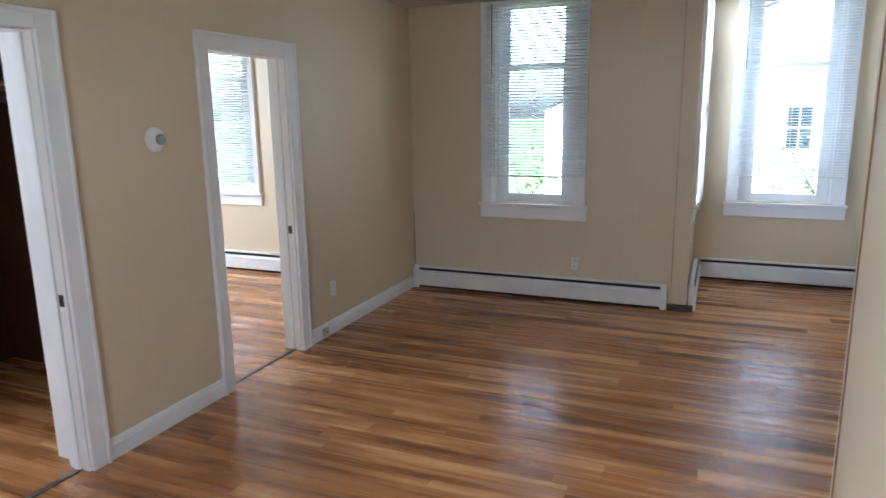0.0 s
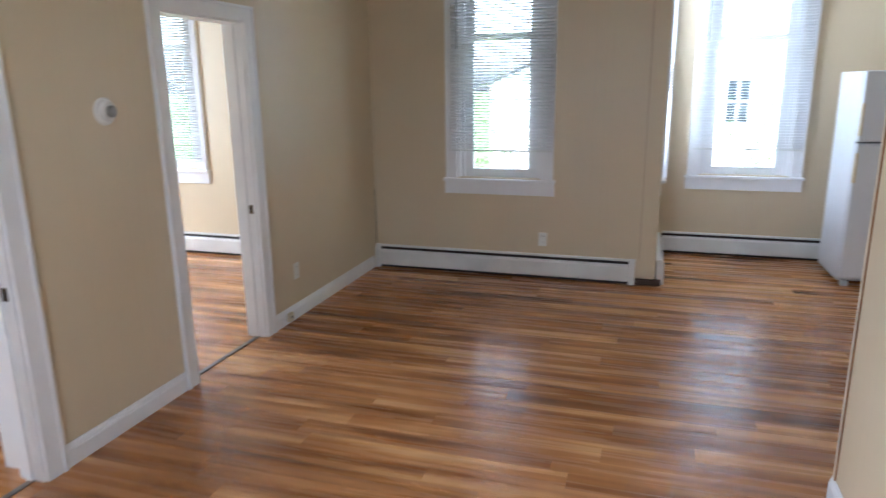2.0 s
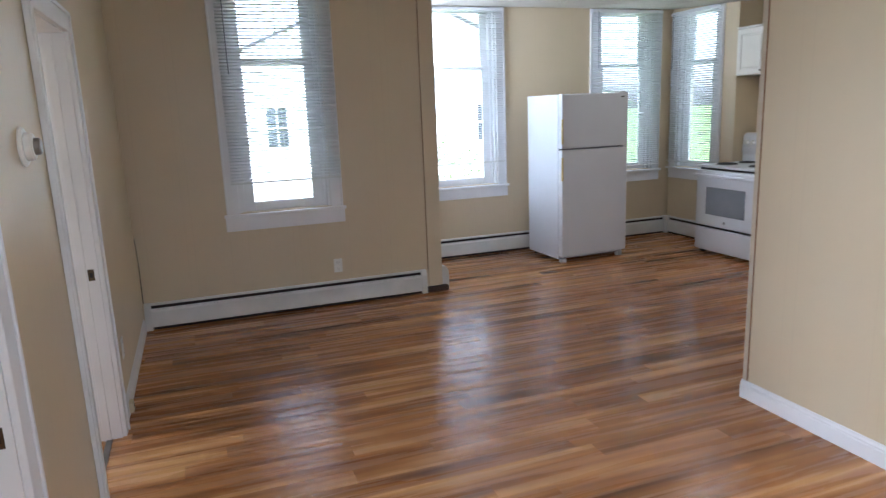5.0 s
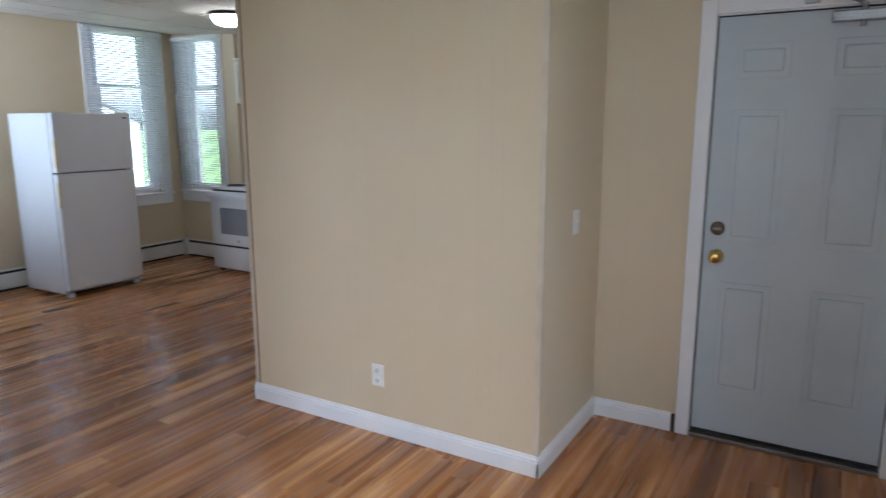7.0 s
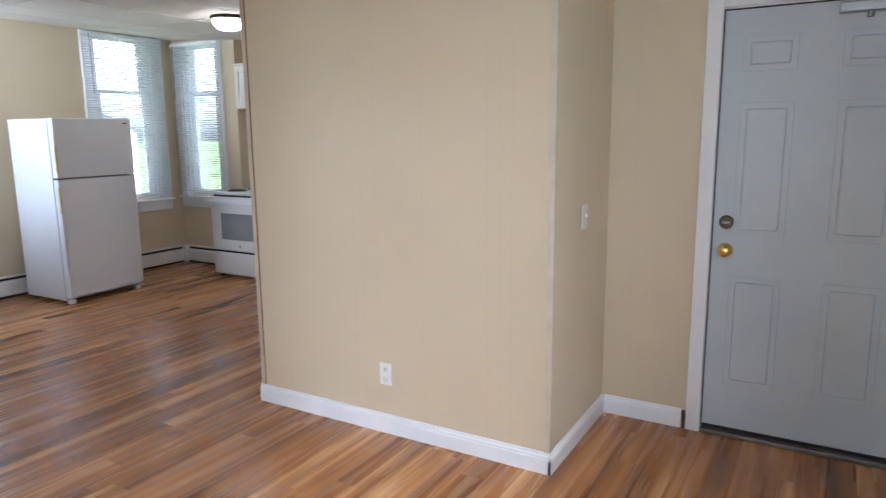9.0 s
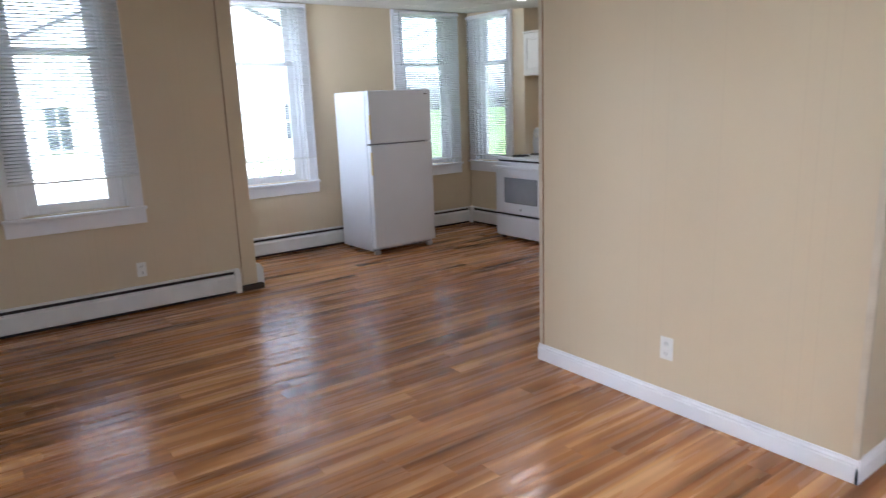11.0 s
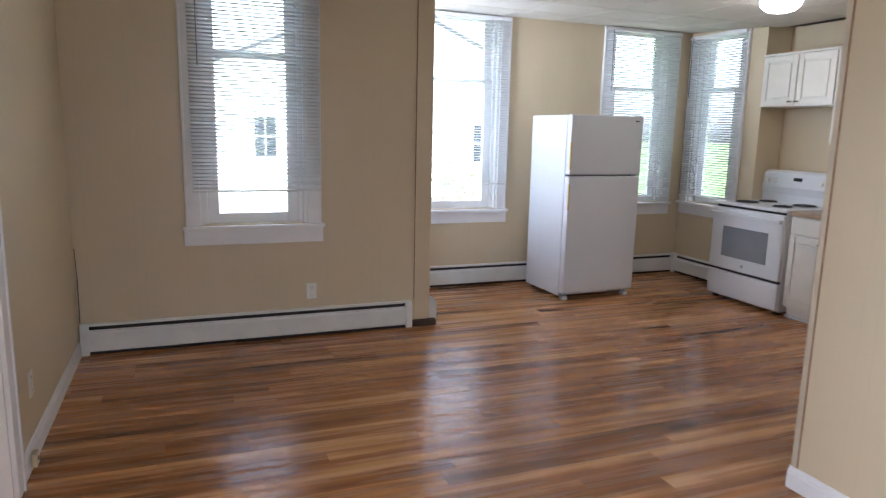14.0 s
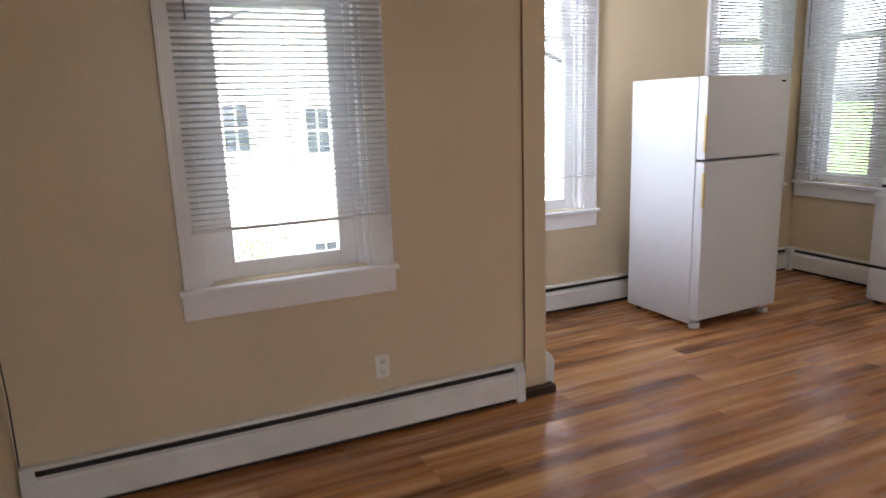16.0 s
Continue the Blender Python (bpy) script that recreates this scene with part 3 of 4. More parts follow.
# ---------------------------------------------------------------- baseboard heaters
def heater(m, length, label, caps=(True, True), seams=()):
    """Hot-water baseboard cover. Local: x along the wall, wall at y = 0, room at -y."""
    h = thing("baseboard_heater", m, label, "heater", group="baseboard heaters")
    e0, e1 = (0.05 if caps[0] else 0.0), (length - 0.05 if caps[1] else length)
    part("back_plate", extrude_profile(bmesh.new(), [(-0.001, 0.012), (-0.004, 0.012), (-0.004, 0.197), (-0.030, 0.200), (-0.034, 0.190), (-0.037, 0.192), (-0.034, 0.205), (-0.001, 0.205)], e0, e1), M_HEAT, h)
    # fins as one block, near-black to put the slot's shade into the colour
    part("element", boxes((e0, e1, -0.030, -0.006, 0.06, 0.193)), M_DARK, h, "heating fins as a plain block, the slot's shade in its dark colour")
    at = [e0, *seams, e1]
    for a, b in zip(at, at[1:]):
        part("front_panel", extrude_profile(bmesh.new(), [(-0.052, 0.030), (-0.060, 0.026), (-0.062, 0.032), (-0.062, 0.148), (-0.055, 0.161), (-0.051, 0.161), (-0.058, 0.146), (-0.058, 0.032)], a + 0.001, b - 0.001), M_HEAT, h)
    part("damper", boxes((e0, e1, -0.0455, -0.0425, 0.160, 0.1685)), M_HEAT, h)
    # dark plate painted as the shade beneath the cover
    part("painted_shade", boxes((e0, e1, -0.045, -0.006, 0.004, 0.02)), M_DARK, h)
    for on, a, b in ((caps[0], 0.0, 0.05), (caps[1], length - 0.05, length)):
        if on:
            bm = extrude_profile(bmesh.new(), [(-0.001, 0.0), (-0.066, 0.0), (-0.066, 0.165), (-0.040, 0.208), (-0.001, 0.208)], a, b)
            bmesh.ops.bevel(bm, geom=bm.edges[:], offset=0.003, segments=2, affect="EDGES")
            part("end_cap", bm, M_HEAT, h)
    return h


HEAT = "white baseboard heater with a dark slot"
heater(on_north(0.012, Y1), 2.283, HEAT + " under the window")
heater(on_north(2.51, Y2), 3.275, HEAT + " on the kitchen wall", (False, False), (1.6,))
heater(on_west(2.458, 6.408), 1.10, HEAT + " on the return wall", (True, False))
heater(on_east(X3, 7.525), 0.90, HEAT + " in the kitchen corner", (False, False))
solid("trim_heater_corner", boxes((5.765, 5.848, 7.505, 7.588, 0.004, 0.209), bevel=0.004), M_HEAT, "white corner cover joining two heaters", "heater cover")
heater(on_north(-3.15, Y1), 2.99, HEAT + " in the side room", (False, False), (1.18, 2.2))
heater(pose(3.90, 0.28, 0, 0, 0, 180), 1.6, HEAT + " beside the entry door")


# ---------------------------------------------------------------- refrigerator
def refrigerator(m):
    """Local: x across the front, front at -y, origin at the middle of the back edge of the floor print."""
    f = thing("refrigerator", m, "white top-freezer refrigerator with textured doors standing off the wall", "refrigerator")
    w, d, h = 0.39, 0.665, 1.675
    part("cabinet", boxes((-w, w, -0.60, 0, 0.035, h), bevel=0.006), M_FRIDGE_SHADED, f)
    part("gasket", boxes((-w + 0.012, w - 0.012, -0.606, -0.598, 0.10, h - 0.012)), M_OVEN, f)
    for nm, z0, z1 in (("freezer_door", 1.152, h + 0.004), ("fridge_door", 0.07, 1.138)):
        door = part(nm, boxes((-w, w, -d, -0.606, z0, z1), bevel=0.012), M_FRIDGE_SHADED, f)
        if nm == "freezer_door":
            part("badge", boxes((w - 0.085, w - 0.045, -d - 0.002, -d + 0.001, h - 0.045, h - 0.033)), M_DARK, door)
            part("handle", boxes((-w - 0.004, -w + 0.022, -d - 0.018, -d + 0.002, 1.157, 1.672), bevel=0.006), M_FRIDGE_SHADED, door)
            part("handle_tape", boxes((-w - 0.006, -w + 0.010, -d - 0.020, -d - 0.006, 1.20, 1.44), bevel=0.001), M_TAN, door, "yellowed handle strip")
        else:
            part("handle", boxes((-w - 0.004, -w + 0.022, -d - 0.018, -d + 0.002, 0.076, 1.132), bevel=0.006), M_FRIDGE_SHADED, door)
            part("handle_tape", boxes((-w - 0.006, -w + 0.010, -d - 0.020, -d - 0.006, 0.84, 1.07), bevel=0.001), M_TAN, door, "yellowed handle strip")
    part("hinge", boxes((w - 0.05, w + 0.006, -0.66, -0.60, 1.139, 1.151), bevel=0.002), M_TRIM, f)
    part("hinge_cover", boxes((w - 0.09, w - 0.01, -0.64, -0.56, h, h + 0.016), bevel=0.004), M_TRIM, f)
    part("kick_grille", boxes((-w + 0.02, w - 0.02, -0.60, -0.58, 0.035, 0.066)), M_DARK, f)
    for x in (-w + 0.05, w - 0.05):
        part("foot", boxes((x - 0.028, x + 0.028, -0.635, -0.58, 0.0, 0.040), bevel=0.006), M_FRIDGE_SHADED, f)
        part("roller", cyl(bmesh.new(), (x - 0.015, -0.08, 0.0185), (x + 0.015, -0.08, 0.0185), 0.018), M_DARK, f)
    return f


refrigerator(pose(4.235, 7.395, 0, 0, 0, 1.5))


# ---------------------------------------------------------------- range
def electric_range(m):
    """Local: front at -y, back at y = 0, x across."""
    r = thing("electric_range", m, "white electric coil range with an oven window", "range")
    w, d = 0.41, 0.665
    part("body", boxes((-w, w, -d + 0.04, 0, 0.03, 0.885), bevel=0.004), M_APPL, r)
    part("cooktop", boxes((-w - 0.002, w + 0.002, -d + 0.012, 0, 0.893, 0.918), bevel=0.008), M_APPL, r)
    part("vent_gap", boxes((-w + 0.02, w - 0.02, -d + 0.036, -d + 0.05, 0.872, 0.894)), M_DARK, r)
    door = part("oven_door", boxes((-w + 0.004, w - 0.004, -d, -d + 0.039, 0.30, 0.868), bevel=0.010), M_APPL, r)
    part("oven_window", boxes((-0.26, 0.26, -d - 0.003, -d + 0.002, 0.42, 0.70), bevel=0.003), M_OVEN, door, "grey oven window")
    bm = boxes((-w + 0.01, w - 0.01, -d - 0.045, -d - 0.018, 0.80, 0.832), (-w + 0.02, -w + 0.05, -d - 0.02, -d + 0.002, 0.80, 0.832), (w - 0.05, w - 0.02, -d - 0.02, -d + 0.002, 0.80, 0.832), bevel=0.008)
    part("handle", bm, M_APPL, door)
    part("emblem", cyl(bmesh.new(), (0, -d - 0.003, 0.355), (0, -d + 0.001, 0.355), 0.014), M_CHROME, door)
    part("drawer_gap", boxes((-w + 0.01, w - 0.01, -d + 0.02, -d + 0.042, 0.272, 0.304)), M_DARK, r)
    part("drawer", boxes((-w + 0.004, w - 0.004, -d + 0.002, -d + 0.039, 0.045, 0.276), bevel=0.008), M_APPL, r)
    for x in (-w + 0.05, w - 0.05):
        part("foot", boxes((x - 0.02, x + 0.02, -d + 0.06, -d + 0.10, 0, 0.032)), M_DARK, r)
        part("foot", boxes((x - 0.02, x + 0.02, -0.10, -0.06, 0, 0.032)), M_DARK, r)
    gb = extrude_profile(bmesh.new(), [(0, 0.918), (-0.075, 0.918), (-0.075, 0.99), (-0.10, 1.06), (-0.085, 1.19), (-0.055, 1.215), (0, 1.215)], -w + 0.004, w - 0.004)
    corners = [e for e in gb.edges if abs(e.verts[0].co.x - e.verts[1].co.x) < 1e-5 and min(v.co.z for v in e.verts) > 1.05]
    bmesh.ops.bevel(gb, geom=corners, offset=0.03, segments=4, affect="EDGES", profile=0.5)
    guard = part("backguard", gb, M_APPL, r)
    part("display", boxes((-0.045, 0.045, -0.0965, -0.083, 1.125, 1.155)), M_DARK, guard)
    for x in (-0.33, -0.25, 0.25, 0.33):
        part("knob", cyl(bmesh.new(), (x, -0.088, 1.12), (x, -0.118, 1.115), 0.024, 0.020), M_PLATE, guard)
    for x, y, rad in ((-0.20, -0.47, 0.095), (0.20, -0.47, 0.075), (-0.20, -0.21, 0.075), (0.20, -0.21, 0.095)):
        b = part("burner", lathe(bmesh.new(), [(rad + 0.014, 0.9185), (rad + 0.014, 0.922), (rad, 0.9225), (rad * 0.5, 0.9195)], 24, Matrix.Translation((x, y, 0))), M_CHROME, r, "steel drip pan")
        bm = bmesh.new()
        for k in range(4):
            q = rad * (0.28 + 0.22 * k)
            lathe(bm, [(q - 0.007, 0.924), (q - 0.004, 0.932), (q + 0.004, 0.932), (q + 0.007, 0.924)], 24, Matrix.Translation((x, y, 0)))
        part("coil", bm, M_BLACK, b, "black heating coil")
    return r


electric_range(pose(6.045, 6.152, 0, 0, 0, -90))


# ---------------------------------------------------------------- kitchen cabinets
def panel_door(name, x0, x1, z0, z1, y, parent):
    b = 0.052
    d = part(name, boxes((x0 + 0.002, x1 - 0.002, y - 0.010, y, z0 + 0.002, z1 - 0.002)), M_CAB, parent)
    for q in ((x0, x0 + b, z0, z1), (x1 - b, x1, z0, z1), (x0 + b, x1 - b, z0, z0 + b), (x0 + b, x1 - b, z1 - b, z1)):
        part("rail", boxes((q[0], q[1], y - 0.021, y - 0.0095, q[2], q[3]), bevel=0.003), M_CAB, d)
    c = b + 0.016
    part("raised_panel", boxes((x0 + c, x1 - c, y - 0.020, y - 0.0095, z0 + c, z1 - c), bevel=0.007), M_CAB, d)
    return d


def knob(parent, x, y, z):
    bm = cyl(bmesh.new(), (x, y, z), (x, y - 0.022, z), 0.006, seg=10)
    cyl(bm, (x - 0.022, y - 0.024, z), (x + 0.022, y - 0.024, z), 0.008, 0.006, seg=10)
    part("knob", bm, M_BRONZE, parent, "dark bronze knob")


def wall_cabinet(m, width, z0, z1, doors, label):
    c = thing("wall_cabinet", m, label, "cabinet", group="kitchen wall cabinets")
    hw = width / 2
    part("body", boxes((-hw, hw, -0.30, 0, z0, z1)), M_CAB, c)
    part("cornice", boxes((-hw, hw, -0.332, 0, z1, z1 + 0.02), bevel=0.004), M_CAB, c)
    step = width / doors
    for k in range(doors):
        a = -hw + k * step
        d = panel_door("door", a + 0.006, a + step - 0.006, z0 + 0.008, z1 - 0.008, -0.301, c)
        side = a + step - 0.035 if (k == 0 and doors == 2) or doors == 1 else a + 0.035
        knob(d, side, -0.32, z0 + 0.04)
    return c


wall_cabinet(pose(6.149, 6.178, 0, 0, 0, -90), 0.775, 1.80, 2.26, 2, "white two-door wall cabinet over the range")
wall_cabinet(pose(6.149, 5.465, 0, 0, 0, -90), 0.645, 1.465, 2.26, 1, "tall white one-door wall cabinet beside the range")
cord = thing("cable", pose(0.010, Y1 - 0.010, 0.21), "thin dark cable running up the wall corner", "cable")
part("cord", cyl(cyl(bmesh.new(), (0, 0, 0), (0.003, 0, 0.30), 0.0028, seg=6), (0.003, 0, 0.30), (-0.003, 0, 0.50), 0.0022, seg=6), M_BLACK, cord)
solid("trim_gap", boxes((3.906, 3.9185, 1.379, 1.399, 0.0005, 0.095)), M_DWOOD, "dark wood stub between baseboard and casing", "moulding")
bc = thing("base_cabinet", pose(6.149, 5.37, 0, 0, 0, -90), "white base cabinet with one drawer over two doors", "cabinet")
part("body", boxes((-0.355, 0.355, -0.70, 0, 0.095, 0.879)), M_CAB, bc)
part("toe_kick", boxes((-0.355, 0.355, -0.655, -0.02, 0.0, 0.095)), M_CAB, bc)
part("shoe_moulding", boxes((-0.355, 0.355, -0.678, -0.655, 0.0, 0.02), bevel=0.004), M_TRIM, bc)
dr = part("drawer", boxes((-0.345, 0.345, -0.721, -0.701, 0.725, 0.868), bevel=0.005), M_CAB, bc)
bm = cyl(bmesh.new(), (-0.045, -0.745, 0.795), (0.045, -0.745, 0.795), 0.005, seg=10)
cyl(bm, (-0.04, -0.745, 0.795), (-0.04, -0.72, 0.795), 0.004, seg=8)
cyl(bm, (0.04, -0.745, 0.795), (0.04, -0.72, 0.795), 0.004, seg=8)
part("pull", bm, M_BRONZE, dr, "dark bronze bar pull")
for a, b, kx in ((-0.345, -0.004, -0.035), (0.004, 0.345, 0.035)):
    knob(panel_door("door", a, b, 0.115, 0.712, -0.701, bc), kx, -0.72, 0.67)
ct = thing("countertop", pose(6.149, 5.37, 0, 0, 0, -90), "brown speckled laminate countertop with a low backsplash", "countertop")
part("slab", boxes((-0.355, 0.37, -0.735, 0, 0.880, 0.918), bevel=0.006), M_COUNTER, ct)
part("backsplash", boxes((-0.355, 0.37, -0.02, 0, 0.918, 1.02), bevel=0.004), M_COUNTER, ct)


# ---------------------------------------------------------------- entry door
def entry_door():
    f = thing("door_frame_entry", pose(0, 0, 0), "white-painted casing around the entry door", "door frame", kind="structure")
    for a, b in ((0.402, 0.483), (1.309, 1.378)):
        part("casing", boxes((3.899, 3.919, a, b, 0, 2.132), bevel=0.004), M_TRIM, f)
    part("head_casing", boxes((3.899, 3.919, 0.483, 1.309, 2.068, 2.132), bevel=0.004), M_TRIM, f)
    part("jamb", boxes((3.919, 4.07, 0.473, 0.483, 0, 2.068), (3.919, 4.07, 1.309, 1.319, 0, 2.068), (3.919, 4.07, 0.483, 1.309, 2.062, 2.075)), M_TRIM, f)
    part("weather_strip", boxes((3.932, 3.945, 0.483, 0.4885, 0.03, 2.062), (3.932, 3.945, 1.3035, 1.309, 0.03, 2.062), (3.932, 3.945, 0.4885, 1.3035, 2.0565, 2.062)), M_DARK, f)
    part("threshold", boxes((3.895, 4.06, 0.484, 1.308, 0.0005, 0.024), bevel=0.005), M_STRIP, f, "worn aluminium threshold")
    part("door_sweep", boxes((3.93, 3.944, 0.49, 1.302, 0.024, 0.042)), M_DARK, f)
    d = thing("door_entry", pose(3.93, 0.896, 0), "grey-painted six-panel steel entry door, closed", "door", kind="structure")
    part("leaf", boxes((0.0, 0.045, -0.407, 0.407, 0.042, 2.055), bevel=0.002), M_GREYDOOR, d)
    for y0, y1 in ((-0.31, -0.075), (0.095, 0.32)):
        for z0, z1 in ((0.27, 0.82), (1.02, 1.64), (1.78, 1.935)):
            p = part("panel_moulding", boxes((-0.004, 0.001, y0, y1, z0, z1), bevel=0.0035), M_GREYDOOR, d)
            part("panel_field", boxes((-0.011, 0.001, y0 + 0.028, y1 - 0.028, z0 + 0.028, z1 - 0.028), bevel=0.009), M_GREYDOOR, p)
    to_room = Matrix.Rotation(radians(-90), 4, "Y")
    at = Matrix.Translation((0, 0.345, 0.945)) @ to_room
    part("doorknob", lathe(bmesh.new(), [(0.034, 0.0), (0.034, 0.006), (0.014, 0.012), (0.013, 0.032), (0.026, 0.040), (0.031, 0.052), (0.027, 0.066), (0.012, 0.072)], 28, at), M_BRASS, d, "polished brass doorknob", True)
    at = Matrix.Translation((0, 0.348, 1.08)) @ to_room
    bolt = part("deadbolt", lathe(bmesh.new(), [(0.033, 0.0), (0.033, 0.008), (0.026, 0.014), (0.012, 0.015)], 28, at), M_BRONZE, d, "darkened bronze deadbolt")
    part("thumb_turn", boxes((-0.030, -0.014, 0.331, 0.365, 1.074, 1.086), bevel=0.003), M_CHROME, bolt)
    for z in (0.35, 1.105, 1.865):
        hg = part("hinge", cyl(bmesh.new(), (-0.036, -0.415, z - 0.055), (-0.036, -0.415, z + 0.055), 0.008, seg=12), M_CHROME if z > 1.5 or z < 0.5 else M_BRONZE, d)
    cl = thing("door_closer", pose(3.93, 0.735, 2.02), "aluminium overhead door closer with a folded arm", "door closer")
    body = part("body", boxes((-0.055, -0.001, -0.13, 0.115, -0.022, 0.022), bevel=0.006), M_CHROME, cl)
    for z in (-0.012, 0.0, 0.012):
        part("rib", boxes((-0.058, -0.054, -0.125, 0.11, z - 0.0035, z + 0.0035), bevel=0.001), M_CHROME, body)
    bm = cyl(bmesh.new(), (-0.03, 0.0, -0.045), (-0.03, 0.0, 0.05), 0.012, seg=16)
    part("spindle", bm, M_CHROME, cl)
    bm = boxes((-0.05, -0.03, -0.01, 0.01, 0.044, 0.052))
    cyl(bm, (-0.04, 0.0, 0.05), (-0.10, 0.13, 0.09), 0.009, seg=8)
    cyl(bm, (-0.10, 0.13, 0.09), (-0.045, 0.185, 0.075), 0.008, seg=8)
    part("arm", bm, M_CHROME, cl)
    part("bracket", boxes((-0.052, -0.0315, 0.165, 0.225, 0.060, 0.092), bevel=0.003), M_CHROME, cl)


entry_door()


# ---------------------------------------------------------------- plates, thermostat, lamp, small fittings
def outlet(m, label):
    o = thing("wall_outlet", m, label, "outlet", group="wall outlets")
    plate = part("cover_plate", boxes((-0.036, 0.036, -0.007, -0.001, -0.058, 0.058), bevel=0.003), M_PLATE, o)
    for z in (-0.026, 0.026):
        rec = part("receptacle", boxes((-0.017, 0.017, -0.0095, -0.006, z - 0.019, z + 0.019), bevel=0.003), M_PLATE, plate)
        part("slots", boxes((-0.008, -0.006, -0.0105, -0.009, z - 0.006, z + 0.008), (0.006, 0.008, -0.0105, -0.009, z - 0.006, z + 0.008), (-0.002, 0.002, -0.0105, -0.009, z - 0.013, z - 0.009)), M_DARK, o)
    return o


outlet(pose(1.53, Y1, 0.33), "white duplex outlet above the heater")
outlet(pose(3.13, 2.70, 0.315, 0, 0, -90), "white duplex outlet low on the boxed-out wall")


def switch(m, label):
    s = thing("light_switch", m, label, "switch", group="light switches")
    plate = part("cover_plate", boxes((-0.036, 0.036, -0.007, -0.001, -0.058, 0.058), bevel=0.003), M_PLATE, s)
    part("toggle", boxes((-0.005, 0.005, -0.018, -0.006, -0.004, 0.012), bevel=0.002), M_PLATE, plate)
    return s


switch(pose(3.53, 1.82, 1.12), "white toggle switch near the entry door")
switch(pose(-0.155, 2.85, 1.12), "white toggle switch beside the closet")
bp_ = thing("blank_plate", pose(0, 4.945, 0.34, 0, 0, 90), "white blank cover plate beside the doorway", "wall plate")
pl = part("plate", boxes((-0.036, 0.036, -0.007, -0.001, -0.058, 0.058), bevel=0.003), M_PLATE, bp_)
part("screw", cyl(bmesh.new(), (0, -0.009, 0.03), (0, -0.006, 0.03), 0.004, seg=8), M_CHROME, pl)
part("screw", cyl(bmesh.new(), (0, -0.009, -0.03), (0, -0.006, -0.03), 0.004, seg=8), M_CHROME, pl)
jk = thing("phone_jack", pose(0.0155, 4.785, 0.05, 0, 0, 90), "ivory surface phone jack on the baseboard", "phone jack")
bx = part("housing", boxes((-0.028, 0.028, -0.024, -0.0005, -0.03, 0.03), bevel=0.004), M_IVORY, jk)
part("socket", boxes((-0.008, 0.008, -0.0255, -0.0235, -0.008, 0.008)), M_DARK, bx)
th = thing("thermostat", pose(0, 3.372, 1.515, 0, 0, 90), "round white thermostat with a steel dial", "thermostat")
away = Matrix.Rotation(radians(90), 4, "X")
base = part("base_plate", lathe(bmesh.new(), [(0.062, 0.001), (0.062, 0.006), (0.056, 0.012), (0.03, 0.013)], 36, away), M_PLATE, th, smooth=False)
part("ring", lathe(bmesh.new(), [(0.044, 0.0131), (0.043, 0.030), (0.038, 0.036), (0.028, 0.0365)], 36, away), M_PLATE, base)
part("dial", lathe(bmesh.new(), [(0.027, 0.0366), (0.026, 0.050), (0.020, 0.055), (0.008, 0.056)], 32, away), M_CHROME, base, "steel dial")
lm = thing("ceiling_light", pose(4.79, 5.465, CEIL), "lit frosted-glass dome ceiling light with a bronze rim", "ceiling light")
part("rim", lathe(bmesh.new(), [(0.06, -0.001), (0.155, -0.001), (0.160, -0.012), (0.150, -0.030), (0.10, -0.031)], 36), M_BRONZE, lm)
part("dome", lathe(bmesh.new(), [(0.14, -0.0311), (0.143, -0.045), (0.13, -0.075), (0.10, -0.100), (0.055, -0.115), (0.01, -0.119)], 36), M_LAMP, lm, "glowing frosted glass dome", True)
hk = thing("wall_hook", pose(3.76, 0.28, 1.90, 0, 0, 180), "small white wall hook near the entry", "hook")
pb = part("back", boxes((-0.012, 0.012, -0.006, -0.001, -0.03, 0.03), bevel=0.002), M_PLATE, hk)
part("prong", cyl(bmesh.new(), (0, -0.005, 0.0), (0, -0.045, 0.018), 0.006, seg=10), M_PLATE, pb)


# ---------------------------------------------------------------- outdoors
solid("ground", boxes((-400, 400, -400, 400, -3.3, -3.0)), M_GRASS, "green lawn below the windows", "ground")
ho = thing("neighbour_house", pose(5.5, 18.0, -3.0), "white-sided neighbouring house with a gable roof and dark windows", "house")
wallm = bmesh.new()
for k in range(27):
    z = 0.17 * k
    extrude_profile(wallm, [(0.0, z), (-0.022, z), (-0.004, z + 0.17), (0.0, z + 0.17)], -7.16, 7.16)
gable = [wallm.verts.new(c) for c in ((-7.16, -0.004, 4.6), (7.16, -0.004, 4.6), (0, -0.004, 7.70), (-7.16, 6.9, 4.6), (7.16, 6.9, 4.6), (0, 6.9, 7.70))]
for q in ((0, 1, 2), (5, 4, 3), (0, 2, 5, 3), (1, 4, 5, 2)):
    wallm.faces.new([gable[k] for k in q])
box(wallm, -7.16, 7.16, 0.0, 7.0, 0, 4.6)
wl = part("wall", wallm, M_SIDING, ho)
rf = bmesh.new()
for s in (-1, 1):
    vs = [rf.verts.new(c) for c in ((0, -0.12, 7.78), (s * 7.5, -0.12, 4.53), (s * 7.5, 7.2, 4.53), (0, 7.2, 7.78))]
    rf.faces.new(vs)
bmesh.ops.solidify(rf, geom=rf.faces[:], thickness=0.14)
part("roof", rf, M_ROOF, ho)
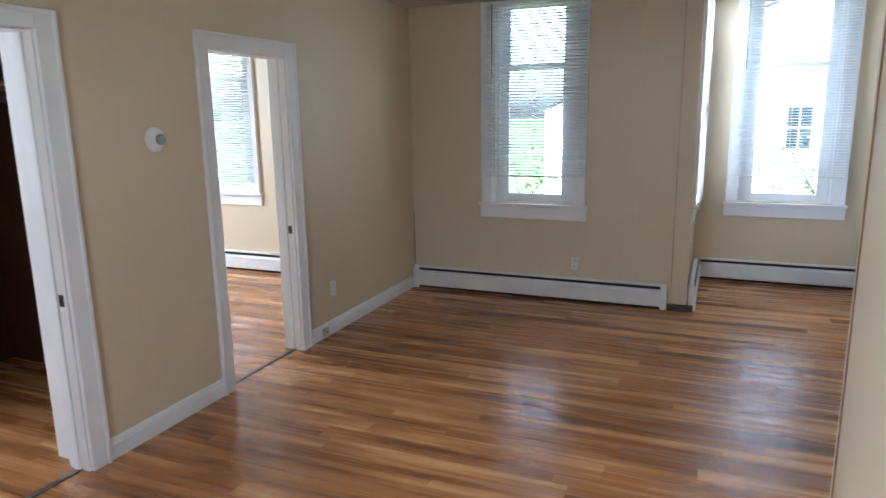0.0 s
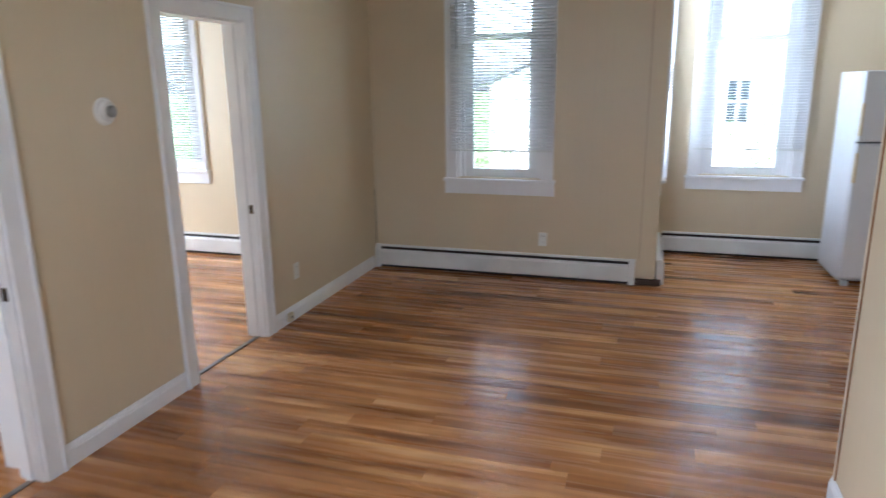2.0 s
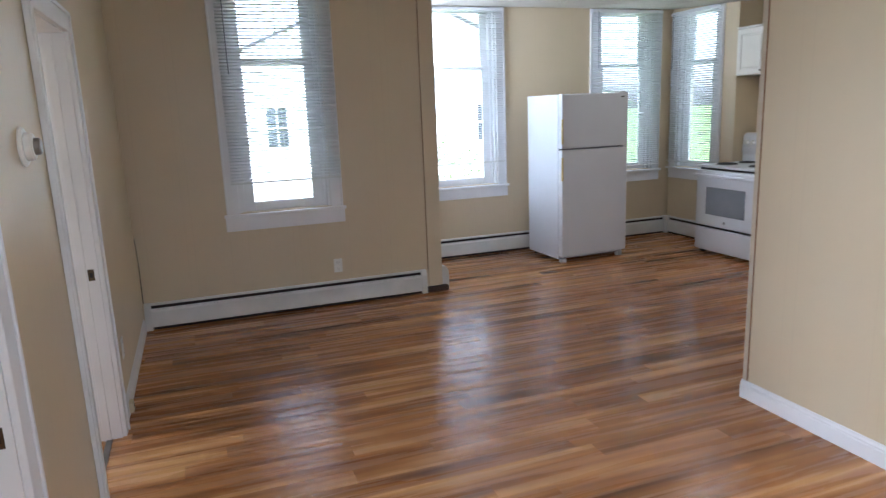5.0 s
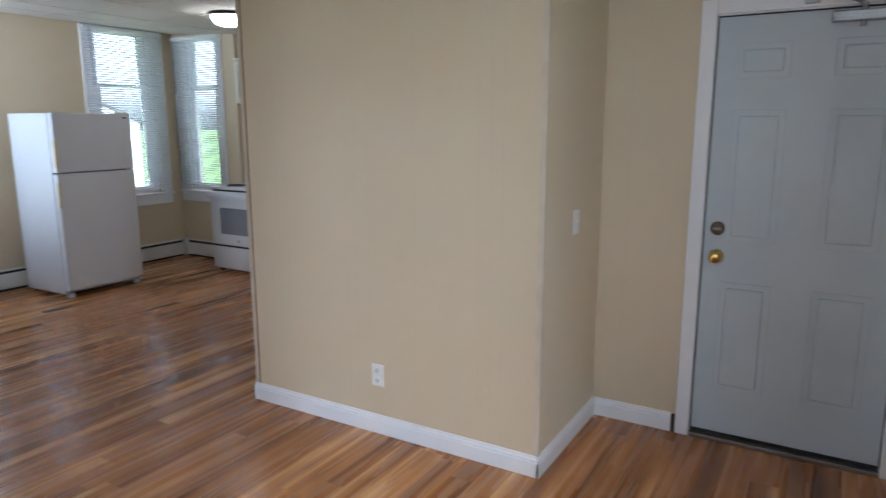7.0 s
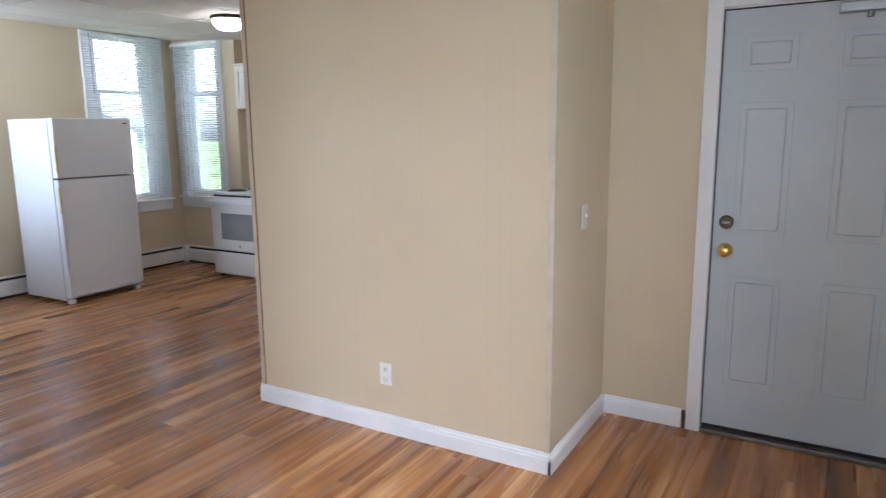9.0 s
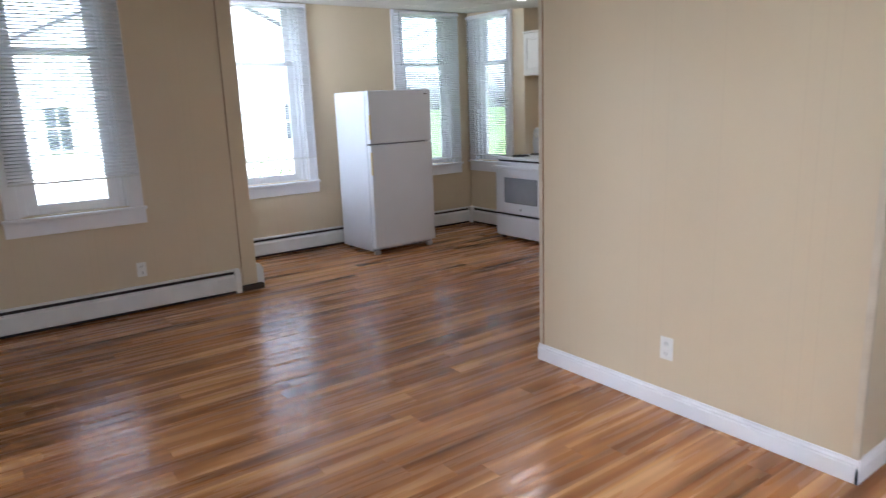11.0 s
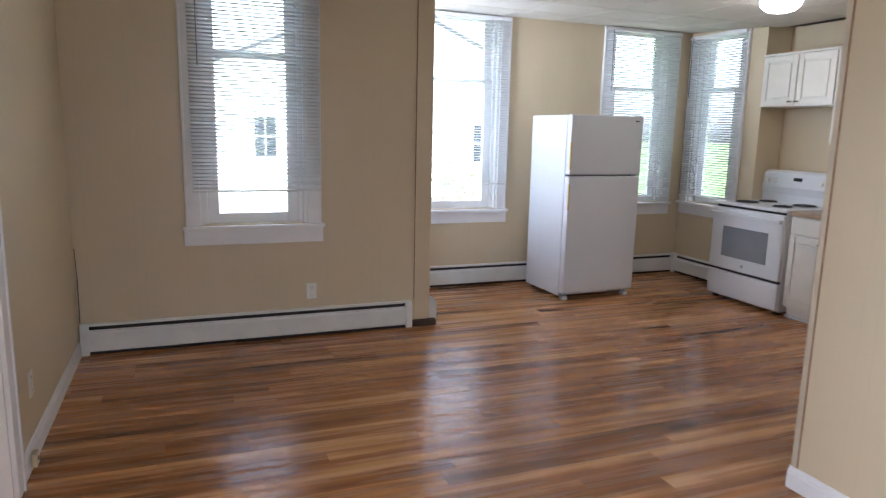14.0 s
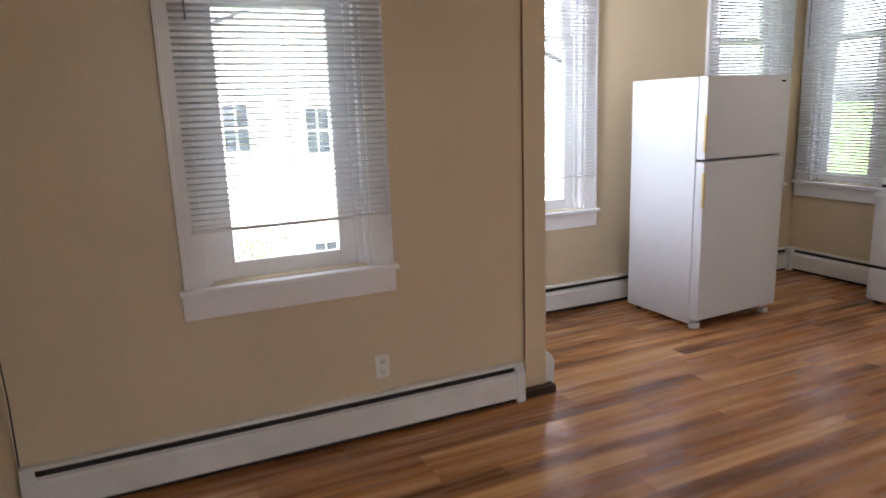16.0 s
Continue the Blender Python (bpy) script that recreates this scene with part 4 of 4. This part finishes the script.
for x, z in ((-5.05, 4.0), (-3.0, 4.28), (-1.30, 4.15), (-5.05, 1.2), (-1.30, 1.2), (2.6, 4.2)):
    wd = part("window", boxes((x - 0.30, x - 0.25, -0.05, 0.0, z - 0.52, z + 0.52), (x + 0.25, x + 0.30, -0.05, 0.0, z - 0.52, z + 0.52), (x - 0.25, x + 0.25, -0.05, 0.0, z + 0.47, z + 0.52), (x - 0.25, x + 0.25, -0.05, 0.0, z - 0.52, z - 0.47), (x - 0.25, x + 0.25, -0.045, 0.0, z - 0.02, z + 0.02), (x - 0.012, x + 0.012, -0.043, 0.0, z - 0.47, z + 0.47)), M_TRIM, ho)
    part("pane", boxes((x - 0.25, x + 0.25, -0.034, -0.024, z - 0.47, z + 0.47)), M_DGLASS, wd)


def tree(x, y, h, seed):
    """A young tree in thin spring leaf."""
    rnd = random.Random(seed)
    t = thing("tree", pose(x, y, -3.0), "young tree in thin spring leaf on the lawn", "tree", group="garden trees")
    bm, tips = bmesh.new(), []
    cyl(bm, (0, 0, 0), (0.05, 0.02, h * 0.55), 0.11, 0.06, 8)
    for k in range(11):
        a, z = rnd.uniform(0, 6.28), h * rnd.uniform(0.32, 0.56)
        q = Vector((math.cos(a) * rnd.uniform(0.6, 1.3), math.sin(a) * rnd.uniform(0.6, 1.3), z + h * rnd.uniform(0.15, 0.4)))
        cyl(bm, (0.03, 0.01, z), q, 0.035, 0.010, 6)
        tips.append(q)
        for _ in range(3):
            q2 = q + Vector((rnd.uniform(-0.6, 0.6), rnd.uniform(-0.6, 0.6), rnd.uniform(0.1, 0.7)))
            cyl(bm, q * 0.98, q2, 0.010, 0.004, 5)
            tips.append(q2)
    part("trunk", bm, M_BARK, t)
    verts, faces = [], []
    for q in tips:
        for _ in range(26):
            c = q + Vector((rnd.gauss(0, 0.28), rnd.gauss(0, 0.28), rnd.gauss(0, 0.28)))
            u = Vector((rnd.uniform(-1, 1), rnd.uniform(-1, 1), rnd.uniform(-1, 1))).normalized()
            v = u.orthogonal()
            n = len(verts)
            verts += [c - u * 0.05, c + v * 0.022, c + u * 0.05, c - v * 0.022]
            faces.append((n, n + 1, n + 2, n + 3))
    me = bpy.data.meshes.new("crown")
    me.from_pydata([tuple(p) for p in verts], [], faces)
    me.materials.append(M_LEAF)
    cr = new("crown", me)
    cr.parent = t


# made-up copy of the house, so the side window looks out on something bright
backdrop_house = copy_thing(ho, pose(17.0, 3.0, -3.0, 0, 0, -90))
tagged(backdrop_house, "pale house added as a bright backdrop beyond the kitchen's side window")
tree(-0.6, 12.5, 3.4, 3)
tree(4.6, 13.0, 4.4, 5)
tree(1.9, 11.8, 2.6, 8)

# ---------------------------------------------------------------- floor planks
PW, PL = 0.1185, 1.22
pm = mesh_of("plank", boxes((0.00012, PL - 0.00012, 0.00012, PW - 0.00012, -0.008, 0.0)), M_PLANK)
rp = random.Random(4)
places = []
for j in range(62):
    y = 0.27 + j * PW
    x = -3.25 - rp.uniform(0, PL)
    while x < 6.2:
        a = max(x, 2.3 if y > Y1 + 0.05 else -3.25)
        b = min(x + PL, 4.0 if y < 3.42 else 6.2)
        if b - a > 0.05:
            places.append((a, y, b - a))
        x += PL
near = sorted(places, key=lambda p: (p[0] + 0.6 < -0.1, p[1] < 1.7, p[0] > 4.9))[:296]
chosen = set(near)
for x, y, run in near:
    ob = new("plank", pm)
    ob.parent = floor
    ob.location, ob.scale = (x, y, 0), (run / PL, 1, 1)
verts, faces = [], []
for x, y, run in places:
    if (x, y, run) in chosen:
        continue
    n = len(verts)
    for dz in (-0.008, 0.0):
        verts += [(x + 0.00012, y + 0.00012, dz), (x + run - 0.00012, y + 0.00012, dz), (x + run - 0.00012, y + PW - 0.00012, dz), (x + 0.00012, y + PW - 0.00012, dz)]
    faces += [(n + 4, n + 5, n + 6, n + 7), (n, n + 1, n + 5, n + 4), (n + 1, n + 2, n + 6, n + 5), (n + 2, n + 3, n + 7, n + 6), (n + 3, n, n + 4, n + 7)]
me = bpy.data.meshes.new("planks")
me.from_pydata(verts, [], faces)
me.materials.append(M_PLANK_FAR)
rest = new("planks", me)
rest.parent = floor
tagged(rest, kind="stuff")
